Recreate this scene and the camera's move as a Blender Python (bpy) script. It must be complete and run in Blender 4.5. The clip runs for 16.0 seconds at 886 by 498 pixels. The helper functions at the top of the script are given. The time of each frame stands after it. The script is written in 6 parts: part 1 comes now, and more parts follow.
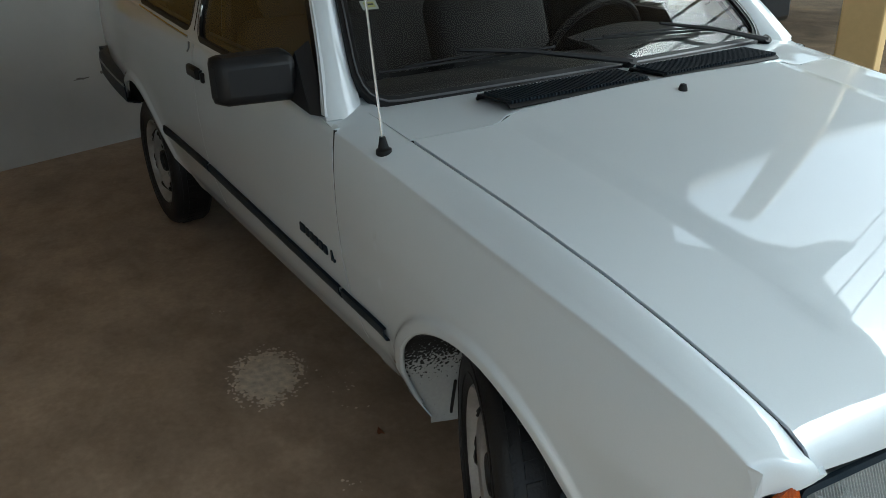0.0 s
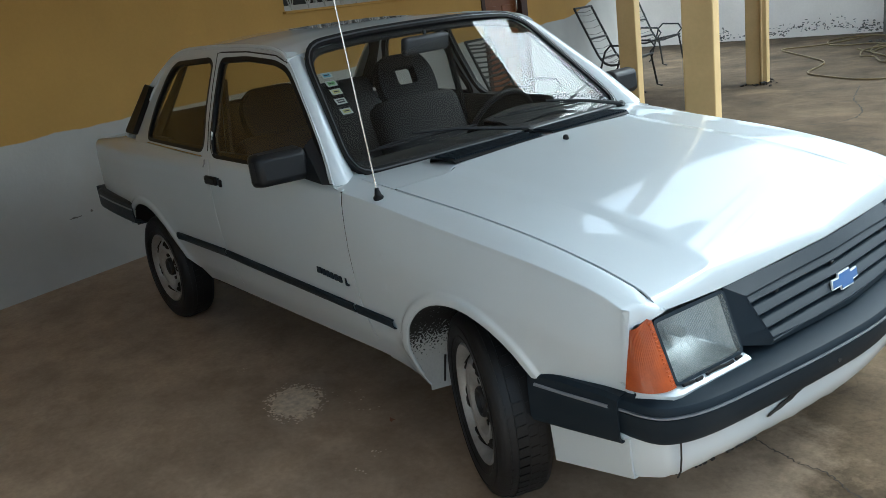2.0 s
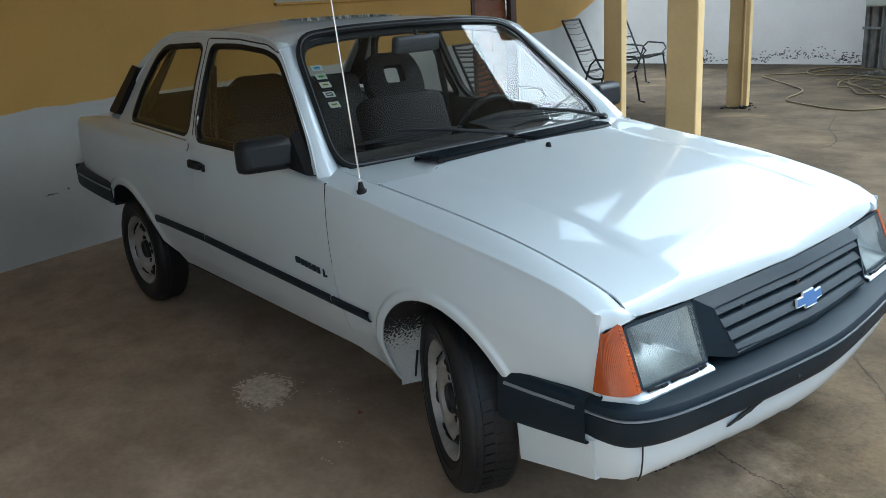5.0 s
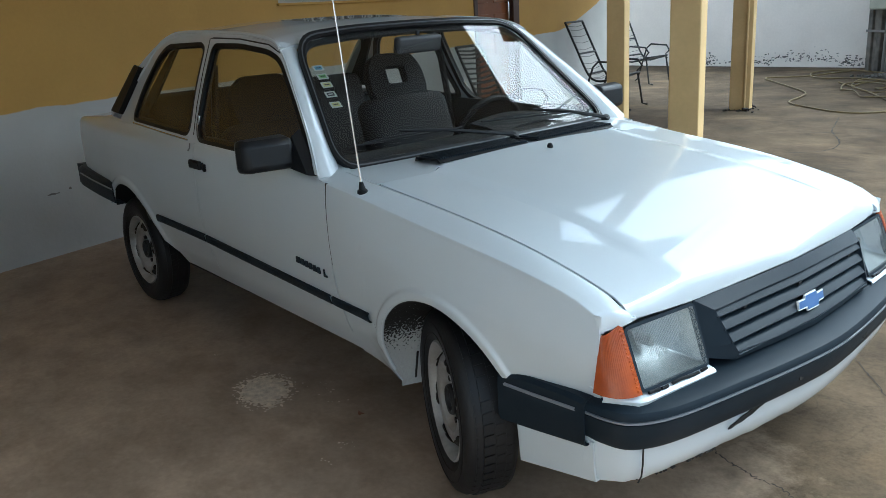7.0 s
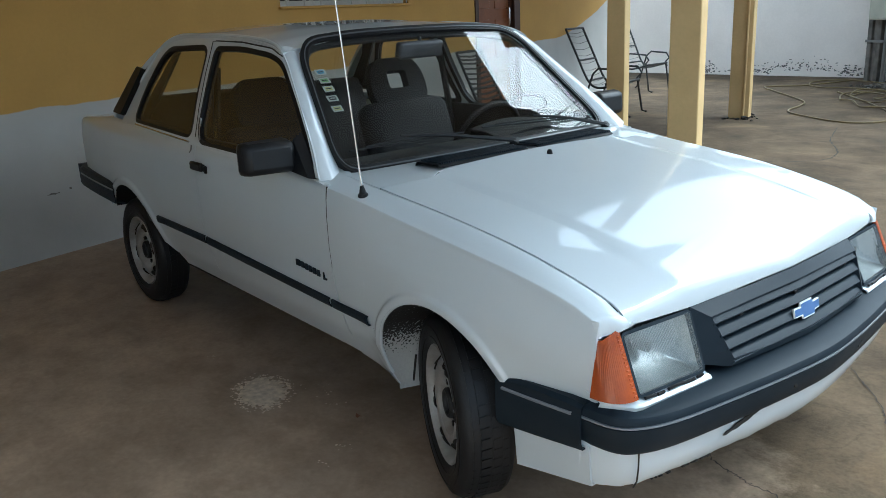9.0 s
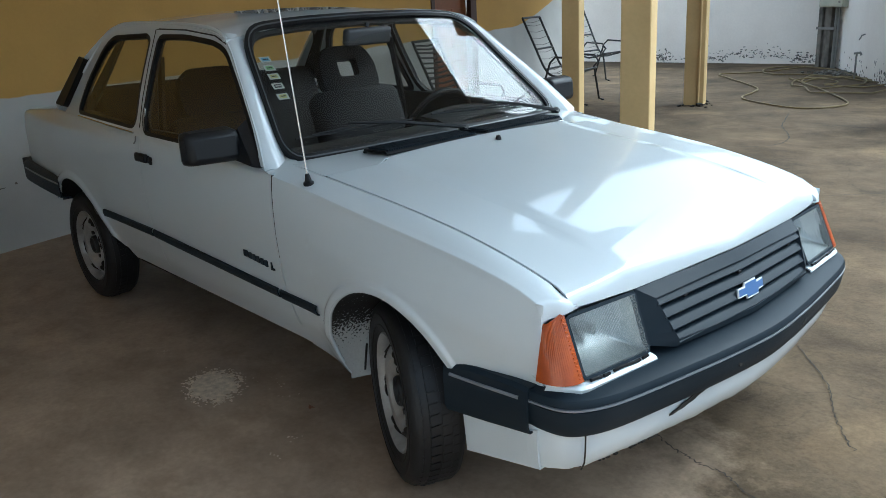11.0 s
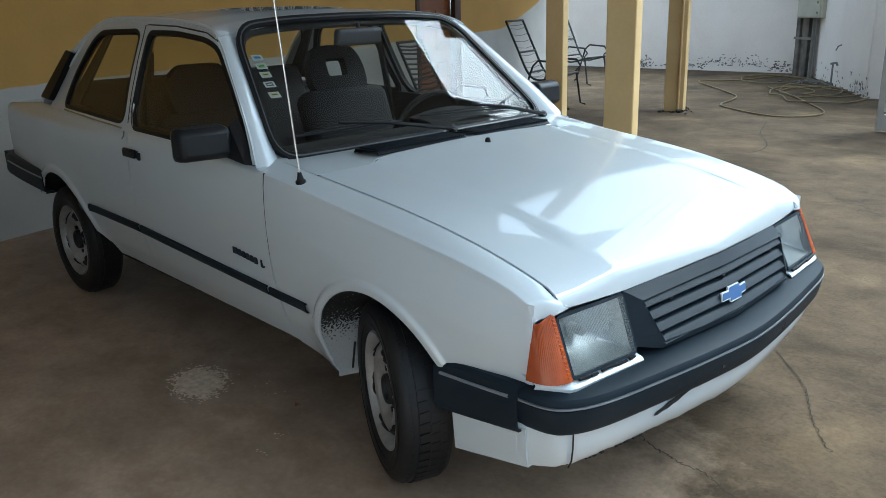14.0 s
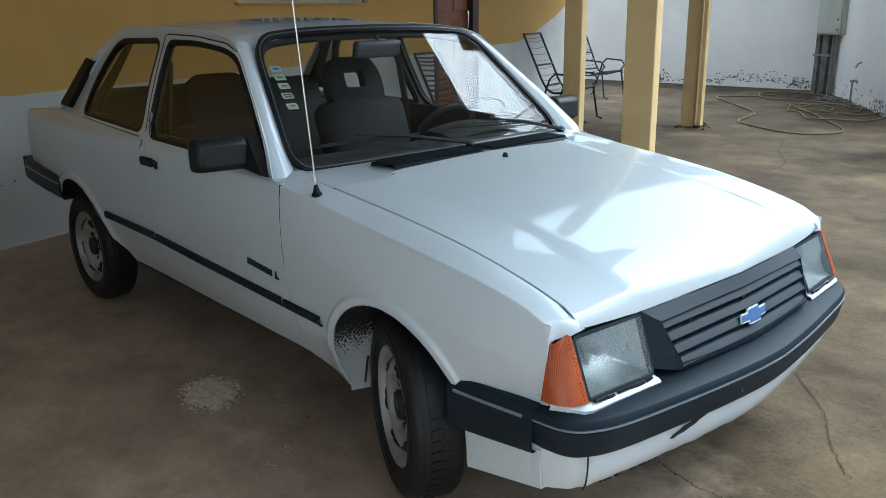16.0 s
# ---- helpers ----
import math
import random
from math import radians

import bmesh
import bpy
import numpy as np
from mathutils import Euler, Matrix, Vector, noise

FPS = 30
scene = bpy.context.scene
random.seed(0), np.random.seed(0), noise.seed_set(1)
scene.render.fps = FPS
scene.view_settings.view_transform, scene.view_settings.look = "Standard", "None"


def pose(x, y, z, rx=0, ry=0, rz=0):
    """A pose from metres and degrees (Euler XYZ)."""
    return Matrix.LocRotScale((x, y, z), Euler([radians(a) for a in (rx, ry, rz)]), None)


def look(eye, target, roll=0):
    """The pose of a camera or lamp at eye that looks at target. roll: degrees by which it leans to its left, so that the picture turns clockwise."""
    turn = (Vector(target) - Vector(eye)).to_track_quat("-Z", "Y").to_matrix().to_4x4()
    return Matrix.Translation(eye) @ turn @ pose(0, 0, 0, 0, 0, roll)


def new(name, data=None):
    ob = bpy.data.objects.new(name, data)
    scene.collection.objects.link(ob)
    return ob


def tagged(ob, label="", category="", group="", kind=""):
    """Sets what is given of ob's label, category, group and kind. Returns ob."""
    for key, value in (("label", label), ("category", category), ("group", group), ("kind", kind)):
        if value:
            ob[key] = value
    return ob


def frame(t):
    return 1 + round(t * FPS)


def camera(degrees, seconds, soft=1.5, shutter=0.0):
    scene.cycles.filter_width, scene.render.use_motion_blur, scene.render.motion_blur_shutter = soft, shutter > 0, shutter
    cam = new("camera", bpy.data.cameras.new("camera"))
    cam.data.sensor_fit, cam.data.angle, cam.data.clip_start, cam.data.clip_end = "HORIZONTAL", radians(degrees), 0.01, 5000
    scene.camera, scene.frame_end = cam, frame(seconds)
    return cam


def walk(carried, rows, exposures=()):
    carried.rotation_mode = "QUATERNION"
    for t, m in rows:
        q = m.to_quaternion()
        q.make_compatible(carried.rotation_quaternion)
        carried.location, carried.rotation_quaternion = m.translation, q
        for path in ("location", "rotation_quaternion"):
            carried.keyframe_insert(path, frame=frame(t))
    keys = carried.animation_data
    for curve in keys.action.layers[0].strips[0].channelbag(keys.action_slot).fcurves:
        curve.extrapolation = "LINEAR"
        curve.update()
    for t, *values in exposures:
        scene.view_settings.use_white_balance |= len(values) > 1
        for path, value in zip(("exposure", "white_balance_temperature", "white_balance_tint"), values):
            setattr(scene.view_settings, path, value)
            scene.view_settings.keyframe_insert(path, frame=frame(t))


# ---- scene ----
cam = camera(57.4, 16.0, soft=0.7)
PATH = [
    (0, (1.083, -1.441, 1.356), (-0.467, -0.486, 0.528), -1.2),
    (0.5, (1.28, -1.612, 1.399), (-0.254, -0.582, 0.634), -3.0),
    (1, (1.551, -1.758, 1.421), (-0.051, -0.697, 0.867), -4.1),
    (1.5, (1.656, -1.908, 1.414), (0.049, -0.84, 0.889), -7.3),
    (2, (1.714, -2.029, 1.4), (0.187, -0.872, 0.825), -7.7),
    (2.5, (1.732, -2.054, 1.398), (0.245, -0.85, 0.813), -6.8),
    (3, (1.737, -2.054, 1.399), (0.264, -0.835, 0.814), -6.7),
    (3.5, (1.738, -2.054, 1.399), (0.264, -0.834, 0.817), -6.3),
    (4, (1.732, -2.061, 1.396), (0.257, -0.842, 0.816), -5.1),
    (4.5, (1.737, -2.069, 1.397), (0.254, -0.858, 0.82), -3.8),
    (7, (1.735, -2.061, 1.391), (0.244, -0.856, 0.822), -3.4),
    (7.5, (1.735, -2.062, 1.395), (0.251, -0.848, 0.825), -3.5),
    (8, (1.74, -2.075, 1.397), (0.257, -0.859, 0.829), -3.1),
    (10.5, (1.757, -2.067, 1.382), (0.263, -0.858, 0.828), -2.5),
    (11, (1.768, -2.029, 1.375), (0.339, -0.757, 0.792), -3.0),
    (11.5, (1.742, -2.011, 1.378), (0.353, -0.705, 0.775), -3.5),
    (12, (1.754, -2.025, 1.38), (0.368, -0.715, 0.778), -3.6),
    (12.5, (1.766, -2.048, 1.384), (0.38, -0.737, 0.785), -3.6),
    (13, (1.772, -2.059, 1.384), (0.384, -0.747, 0.79), -3.2),
    (13.5, (1.773, -2.069, 1.387), (0.383, -0.756, 0.801), -2.8),
    (14, (1.763, -2.076, 1.383), (0.372, -0.763, 0.8), -1.6),
    (14.5, (1.741, -2.08, 1.387), (0.34, -0.775, 0.809), 0.1),
    (15, (1.732, -2.075, 1.391), (0.317, -0.783, 0.816), -0.1),
    (15.5, (1.736, -2.069, 1.393), (0.319, -0.775, 0.83), -0.5),
    (16, (1.741, -2.066, 1.392), (0.323, -0.771, 0.834), -0.8),
]
walk(cam, [(t, look(eye, target, roll)) for t, eye, target, roll in PATH], exposures=[(0, 0.86, 5650, -5), (1, 1.20, 5650, -5), (1.5, 1.20, 5600, -5), (2.5, 1.23, 5250, -4), (7, 1.27, 5200, -4), (10.5, 1.28, 5200, -4), (11, 1.22, 5200, -4), (12.5, 1.09, 5200, -4), (14, 1.13, 5200, -4), (16, 1.20, 5200, -4)])

# ---------------------------------------------------------------- light
world = bpy.data.worlds.new("sky")
scene.world = world
world.use_nodes = True
wn = world.node_tree.nodes
sky = wn.new("ShaderNodeTexSky")
sky.sky_type = "NISHITA"
sky.sun_disc = False
sky.sun_elevation, sky.sun_rotation = radians(55), radians(22)
sky.dust_density, sky.air_density = 6.0, 1.0
desat = wn.new("ShaderNodeHueSaturation")
desat.inputs["Saturation"].default_value = 0.45
world.node_tree.links.new(sky.outputs[0], desat.inputs["Color"])
world.node_tree.links.new(desat.outputs[0], wn["Background"].inputs[0])
wn["Background"].inputs[1].default_value = 0.15
sun = new("sun", bpy.data.lights.new("sun", "SUN"))
sun.data.energy, sun.data.angle, sun.data.color = 0.75, radians(40), (1.0, 0.98, 0.95)
sun.matrix_world = look((4, 10, 15.4), (0, 0, 0))


# ---------------------------------------------------------------- materials
def mat(name, color, rough=0.5, metal=0.0, vary=0.12, scale=6.0, fine=60.0, bump=0.0, coat=0.0, spec=0.5, second=None, stain=0.5):
    """Surface with variation at two scales; second: a stain colour that a coarse noise lays over the first."""
    m = bpy.data.materials.new(name)
    m.use_nodes = True
    nt = m.node_tree
    b = nt.nodes["Principled BSDF"]
    b.inputs["Roughness"].default_value = rough
    b.inputs["Metallic"].default_value = metal
    b.inputs["Coat Weight"].default_value = coat
    b.inputs["Coat Roughness"].default_value = 0.03
    b.inputs["Coat IOR"].default_value = 1.75
    b.inputs["Specular IOR Level"].default_value = spec
    co = nt.nodes.new("ShaderNodeTexCoord")
    n1 = nt.nodes.new("ShaderNodeTexNoise")
    n1.inputs["Scale"].default_value, n1.inputs["Detail"].default_value = scale, 6
    n2 = nt.nodes.new("ShaderNodeTexNoise")
    n2.inputs["Scale"].default_value, n2.inputs["Detail"].default_value = fine, 4
    for n in (n1, n2):
        nt.links.new(co.outputs["Object"], n.inputs["Vector"])
    mix = nt.nodes.new("ShaderNodeMix")
    mix.data_type = "RGBA"
    r = nt.nodes.new("ShaderNodeMapRange")
    r.inputs["From Min"].default_value, r.inputs["From Max"].default_value = 0.35, 0.7
    r.inputs["To Max"].default_value = stain if second else 1.0
    nt.links.new(n1.outputs["Fac"], r.inputs["Value"])
    nt.links.new(r.outputs[0], mix.inputs["Factor"])
    c = Vector(color)
    mix.inputs["A"].default_value = (*(c * (1 + vary / 2)), 1)
    mix.inputs["B"].default_value = (*(Vector(second) if second else c * (1 - vary / 2)), 1)
    mul = nt.nodes.new("ShaderNodeMix")
    mul.data_type, mul.blend_type = "RGBA", "MULTIPLY"
    mul.inputs["Factor"].default_value = vary
    nt.links.new(mix.outputs["Result"], mul.inputs["A"])
    nt.links.new(n2.outputs["Fac"], mul.inputs["B"])
    nt.links.new(mul.outputs["Result"], b.inputs["Base Color"])
    if bump:
        bp = nt.nodes.new("ShaderNodeBump")
        bp.inputs["Strength"].default_value, bp.inputs["Distance"].default_value = bump, 0.01
        nt.links.new(n2.outputs["Fac"], bp.inputs["Height"])
        nt.links.new(bp.outputs[0], b.inputs["Normal"])
    return m


def glass_mat(name, tint, ior=1.45):
    """Thin pane: clear with a tint, and a mirror gloss that grows at grazing angles."""
    m = bpy.data.materials.new(name)
    m.use_nodes = True
    nt = m.node_tree
    nt.nodes.remove(nt.nodes["Principled BSDF"])
    t = nt.nodes.new("ShaderNodeBsdfTransparent")
    t.inputs[0].default_value = (*tint, 1)
    g = nt.nodes.new("ShaderNodeBsdfGlossy")
    g.inputs["Roughness"].default_value = 0.0
    lw = nt.nodes.new("ShaderNodeLayerWeight")
    lw.inputs[0].default_value = 0.5
    pw = nt.nodes.new("ShaderNodeMath")
    pw.operation = "POWER"
    pw.inputs[1].default_value = 4.0
    nt.links.new(lw.outputs["Facing"], pw.inputs[0])
    f = nt.nodes.new("ShaderNodeMath")
    f.operation = "MULTIPLY_ADD"
    f.inputs[1].default_value, f.inputs[2].default_value = 0.65, 2 * ((ior - 1) / (ior + 1)) ** 2
    nt.links.new(pw.outputs[0], f.inputs[0])
    mx = nt.nodes.new("ShaderNodeMixShader")
    nt.links.new(f.outputs[0], mx.inputs[0])
    nt.links.new(t.outputs[0], mx.inputs[1])
    nt.links.new(g.outputs[0], mx.inputs[2])
    nt.links.new(mx.outputs[0], nt.nodes["Material Output"].inputs[0])
    return m


PAINT = mat("white_car_paint", (0.645, 0.70, 0.735), 0.35, vary=0.05, scale=3, fine=400, coat=1.0, spec=0.15, second=(0.61, 0.66, 0.69), stain=0.4)
PLASTIC = mat("dark_grey_plastic", (0.012, 0.0195, 0.028), 0.46, vary=0.25, scale=9, fine=500, bump=0.08, spec=0.15, second=(0.023, 0.031, 0.040), stain=0.6)
BLACK = mat("black_rubber", (0.009, 0.009, 0.010), 0.5, vary=0.2, scale=12, fine=200, bump=0.05, spec=0.25)
TYRE = mat("tyre_rubber", (0.010, 0.010, 0.011), 0.5, vary=0.3, scale=8, fine=160, bump=0.12, spec=0.35, second=(0.019, 0.018, 0.017), stain=0.6)
STEEL = mat("silver_wheel_paint", (0.48, 0.48, 0.47), 0.36, metal=0.5, vary=0.25, scale=14, fine=150, bump=0.06, second=(0.24, 0.21, 0.18), stain=0.6)
HUB = mat("dusty_hub", (0.028, 0.028, 0.028), 0.6, metal=0.3, vary=0.3, scale=15)
CHROME = mat("chrome", (0.65, 0.66, 0.67), 0.18, metal=1.0, vary=0.1)
STRIP = mat("grey_bumper_strip", (0.22, 0.23, 0.25), 0.35, vary=0.15)
AMBER = mat("amber_lens", (0.40, 0.072, 0.003), 0.28, vary=0.3, scale=30, fine=260, bump=0.05, coat=0.25, spec=0.3, second=(0.27, 0.040, 0.003), stain=0.6)
CLOTH = mat("dark_grey_cloth", (0.021, 0.0205, 0.022), 0.95, vary=0.3, scale=14, fine=420, bump=0.3)
DASH = mat("black_dashboard", (0.017, 0.0175, 0.019), 0.6, vary=0.2, fine=300, bump=0.1)
LINER = mat("dark_underbody", (0.02, 0.018, 0.016), 0.9, vary=0.3, scale=5)
ARCHIN = mat("speckled_inner_wing", (0.42, 0.43, 0.42), 0.7, vary=0.2, scale=6, fine=120, bump=0.2, second=(0.5, 0.5, 0.48), stain=0.6)


def speckle(m):
    """Black specks from a noise threshold, closing up to plain black towards the panel's top."""
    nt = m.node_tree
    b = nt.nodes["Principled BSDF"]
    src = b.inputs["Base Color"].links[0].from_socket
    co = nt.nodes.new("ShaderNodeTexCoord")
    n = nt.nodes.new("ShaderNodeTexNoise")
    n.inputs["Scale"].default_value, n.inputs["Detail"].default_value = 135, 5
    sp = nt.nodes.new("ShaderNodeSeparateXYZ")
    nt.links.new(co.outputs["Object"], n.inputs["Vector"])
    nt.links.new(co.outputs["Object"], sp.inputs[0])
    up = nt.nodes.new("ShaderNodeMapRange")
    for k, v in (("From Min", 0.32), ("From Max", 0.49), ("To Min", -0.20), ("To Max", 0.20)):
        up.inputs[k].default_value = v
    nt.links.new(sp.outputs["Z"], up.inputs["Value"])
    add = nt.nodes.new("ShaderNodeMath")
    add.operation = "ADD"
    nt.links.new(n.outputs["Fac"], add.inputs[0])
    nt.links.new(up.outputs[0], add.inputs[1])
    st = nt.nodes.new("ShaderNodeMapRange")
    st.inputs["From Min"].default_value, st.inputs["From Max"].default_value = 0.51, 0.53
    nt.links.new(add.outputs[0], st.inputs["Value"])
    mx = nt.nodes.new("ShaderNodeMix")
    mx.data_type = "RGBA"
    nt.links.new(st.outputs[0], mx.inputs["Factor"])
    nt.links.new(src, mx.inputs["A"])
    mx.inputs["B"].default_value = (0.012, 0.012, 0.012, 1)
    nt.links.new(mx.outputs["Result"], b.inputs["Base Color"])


speckle(ARCHIN)
EMBLEMRIM = mat("white_emblem_rim", (0.78, 0.79, 0.80), 0.3, vary=0.05)
BEAD = mat("seal_bead", (0.10, 0.105, 0.115), 0.35, vary=0.15)
BLUE = mat("blue_emblem", (0.05, 0.13, 0.33), 0.3, vary=0.1, coat=0.6)
GLASS = glass_mat("tinted_pane", (0.82, 0.82, 0.77))
WSGLASS = glass_mat("clear_pane", (0.95, 0.97, 0.96), 1.33)
LAMPGLASS = mat("frosted_lamp_lens", (0.26, 0.285, 0.285), 0.12, vary=0.25, scale=18, fine=120, bump=0.1, coat=0.6)
LAMPGLASS.node_tree.nodes["Principled BSDF"].inputs["Alpha"].default_value = 0.28
REFLECTOR = mat("lamp_reflector", (0.34, 0.37, 0.37), 0.34, metal=0.8, vary=0.3, scale=25, fine=60, bump=0.10)
CONCRETE = mat("stained_concrete", (0.54, 0.415, 0.30), 0.5, vary=0.3, scale=0.7, fine=45, bump=0.12, second=(0.43, 0.32, 0.225), stain=0.9)
CHALK = mat("pale_worn_cement", (0.86, 0.72, 0.55), 0.9, vary=0.35, scale=40, fine=160, bump=0.5, second=(0.66, 0.53, 0.40), stain=0.9)
CRACK = mat("crack_dirt", (0.03, 0.024, 0.018), 0.95, vary=0.3)
WHITEWALL = mat("limewashed_wall", (0.93, 0.87, 0.80), 0.85, vary=0.10, scale=1.2, fine=30, bump=0.2, second=(0.83, 0.765, 0.69), stain=0.6)
SHADEWALL = mat("unseen_wall_grey", (0.62, 0.605, 0.58), 0.9, vary=0.25, scale=1.5, fine=40, bump=0.3, second=(0.50, 0.48, 0.45), stain=0.7)
PEEL = mat("peeled_plaster", (0.16, 0.15, 0.14), 0.95, vary=0.5, scale=20, bump=0.4, second=(0.3, 0.26, 0.22), stain=0.7)
YELLOW = mat("ochre_paint", (0.54, 0.315, 0.068), 0.7, vary=0.1, scale=2, fine=40, bump=0.12, second=(0.47, 0.275, 0.060), stain=0.6)
COLUMN = mat("pale_ochre_paint", (0.66, 0.47, 0.215), 0.65, vary=0.12, scale=3, fine=40, bump=0.15, second=(0.56, 0.39, 0.165), stain=0.7)
DOORWOOD = mat("reddish_varnished_wood", (0.26, 0.085, 0.025), 0.38, vary=0.3, scale=4, fine=50, bump=0.08, second=(0.19, 0.06, 0.02), stain=0.8)
FRAMEWOOD = mat("dark_wood_frame", (0.06, 0.022, 0.012), 0.5, vary=0.3, scale=6)
IRON = mat("white_painted_iron", (0.55, 0.53, 0.48), 0.5, vary=0.2)
TUBEIRON = mat("black_iron_tube", (0.02, 0.018, 0.017), 0.5, vary=0.3, scale=20)
CORD = mat("dark_plastic_cord", (0.05, 0.045, 0.04), 0.6, vary=0.3)
HOSE = mat("dirty_yellow_hose", (0.21, 0.155, 0.06), 0.6, vary=0.3, scale=5, second=(0.16, 0.12, 0.06), stain=0.8)
POLE = mat("weathered_concrete_post", (0.22, 0.20, 0.17), 0.9, vary=0.4, scale=5, fine=40, bump=0.4, second=(0.08, 0.075, 0.065), stain=0.9)
BOXGREY = mat("cream_meter_box", (0.50, 0.50, 0.40), 0.5, vary=0.15, scale=4)
PIPE = mat("grey_pipe", (0.25, 0.24, 0.22), 0.6, vary=0.3)
ROOFMAT = mat("carport_ceiling", (0.75, 0.72, 0.67), 0.9, vary=0.3, scale=2, bump=0.2)
GATE = mat("beige_metal_leaf", (0.42, 0.40, 0.35), 0.5, vary=0.2, scale=4, second=(0.3, 0.27, 0.22), stain=0.5)
PAPER = mat("sticker_white", (0.40, 0.43, 0.40), 0.5, vary=0.1)
PAPERG = mat("sticker_green", (0.20, 0.42, 0.16), 0.5, vary=0.2)
PAPERB = mat("sticker_blue", (0.10, 0.28, 0.40), 0.5, vary=0.2)
PAPERY = mat("sticker_yellow", (0.42, 0.42, 0.16), 0.5, vary=0.2)
MIRRORBLACK = mat("black_mirror_plastic", (0.014, 0.015, 0.017), 0.42, vary=0.25, scale=9, fine=400, bump=0.06, spec=0.3)
AMBERLIGHT = mat("amber_lens_edge", (0.48, 0.09, 0.012), 0.3, vary=0.1)
LENSRIB = mat("lens_rib_glass", (0.48, 0.50, 0.50), 0.2, vary=0.1)
MIRRORGREY = mat("grey_mirror_plastic", (0.045, 0.046, 0.05), 0.55, vary=0.2)
INK = mat("dark_print", (0.03, 0.03, 0.035), 0.6, vary=0.1)
WINGLASS = mat("dark_window_pane", (0.03, 0.026, 0.02), 0.25, vary=0.2, spec=0.2)


# ---------------------------------------------------------------- mesh helpers
def thicken(bm, solid, offset):
    """Give an open sheet its thickness, with a rim along its borders."""
    bm.normal_update()
    top, low = {}, {}
    old = bm.faces[:]
    for v in bm.verts[:]:
        n = v.normal.copy()
        top[v] = bm.verts.new(v.co + n * solid * (offset + 1) / 2)
        low[v] = bm.verts.new(v.co + n * solid * (offset - 1) / 2)
    rims = [(l.vert, l.link_loop_next.vert) for f in old for l in f.loops if len(l.edge.link_faces) == 1]
    for f in old:
        bm.faces.new([top[v] for v in f.verts])
        bm.faces.new([low[v] for v in reversed(f.verts)])
    for p, q in rims:
        bm.faces.new((top[q], top[p], low[p], low[q]))
    bmesh.ops.delete(bm, geom=list(top), context="VERTS")


def mesh_ob(name, verts, faces, material, parent=None, label="", sharp=35, solid=0.0, offset=-1.0, bevel=0.0):
    me = bpy.data.meshes.new(name)
    me.from_pydata([tuple(v) for v in verts], [], [tuple(f) for f in faces])
    me.validate()
    me.update()
    bm = bmesh.new()
    bm.from_mesh(me)
    bmesh.ops.recalc_face_normals(bm, faces=bm.faces)
    if solid:
        thicken(bm, solid, offset)
    bm.to_mesh(me)
    bm.free()
    me.shade_smooth()
    me.set_sharp_from_angle(angle=radians(sharp))
    me.materials.append(material)
    ob = new(name, me)
    if parent:
        ob.parent = parent
        ob.matrix_parent_inverse = parent.matrix_world.inverted()
    if bevel:
        b = ob.modifiers.new("edge", "BEVEL")
        b.width, b.segments, b.limit_method, b.angle_limit = bevel, 2, "ANGLE", radians(40)
    if label:
        ob["label"] = label
    return ob


def grid(name, P, material, parent=None, label="", **k):
    P = np.asarray(P, float)
    nu, nv = P.shape[:2]
    f = [(i * nv + j, (i + 1) * nv + j, (i + 1) * nv + j + 1, i * nv + j + 1) for i in range(nu - 1) for j in range(nv - 1)]
    return mesh_ob(name, P.reshape(-1, 3), f, material, parent, label, **k)


def mirrored(P, side):
    P = np.array(P, float)
    if side > 0:
        P[..., 1] *= -1
    return P


def box_geo(lo, hi, m=None):
    v = [Vector((x, y, z)) for x in (lo[0], hi[0]) for y in (lo[1], hi[1]) for z in (lo[2], hi[2])]
    if m is not None:
        v = [m @ p for p in v]
    return v, [(0, 1, 3, 2), (4, 6, 7, 5), (0, 4, 5, 1), (2, 3, 7, 6), (0, 2, 6, 4), (1, 5, 7, 3)]


def box(name, lo, hi, material, parent=None, label="", bevel=0.004, m=None):
    v, f = box_geo(lo, hi, m)
    return mesh_ob(name, v, f, material, parent, label, bevel=bevel)


def joined(geos):
    V, F = [], []
    for v, f in geos:
        n = len(V)
        V += list(v)
        F += [tuple(i + n for i in q) for q in f]
    return V, F


def tube_geo(pts, r, n=8, closed=False):
    pts = [Vector(p) for p in pts]
    V, F = [], []
    up = None
    k = len(pts)
    for i, p in enumerate(pts):
        a = pts[i - 1] if i or closed else p
        b = pts[(i + 1) % k] if i < k - 1 or closed else p
        t = (b - a).normalized()
        if up is None:
            up = t.orthogonal().normalized()
        up = (up - t * up.dot(t)).normalized()
        w = t.cross(up)
        rr = r[i] if isinstance(r, (list, tuple)) else r
        V += [p + (up * math.cos(q) + w * math.sin(q)) * rr for q in (2 * math.pi * j / n for j in range(n))]
    for i in range(k if closed else k - 1):
        for j in range(n):
            a, b = i * n, ((i + 1) % k) * n
            F.append((a + j, a + (j + 1) % n, b + (j + 1) % n, b + j))
    if not closed:
        F += [tuple(range(n - 1, -1, -1)), tuple(range((k - 1) * n, k * n))]
    return V, F


def tube(name, pts, r, material, parent=None, label="", n=8, closed=False):
    return mesh_ob(name, *tube_geo(pts, r, n, closed), material, parent, label)


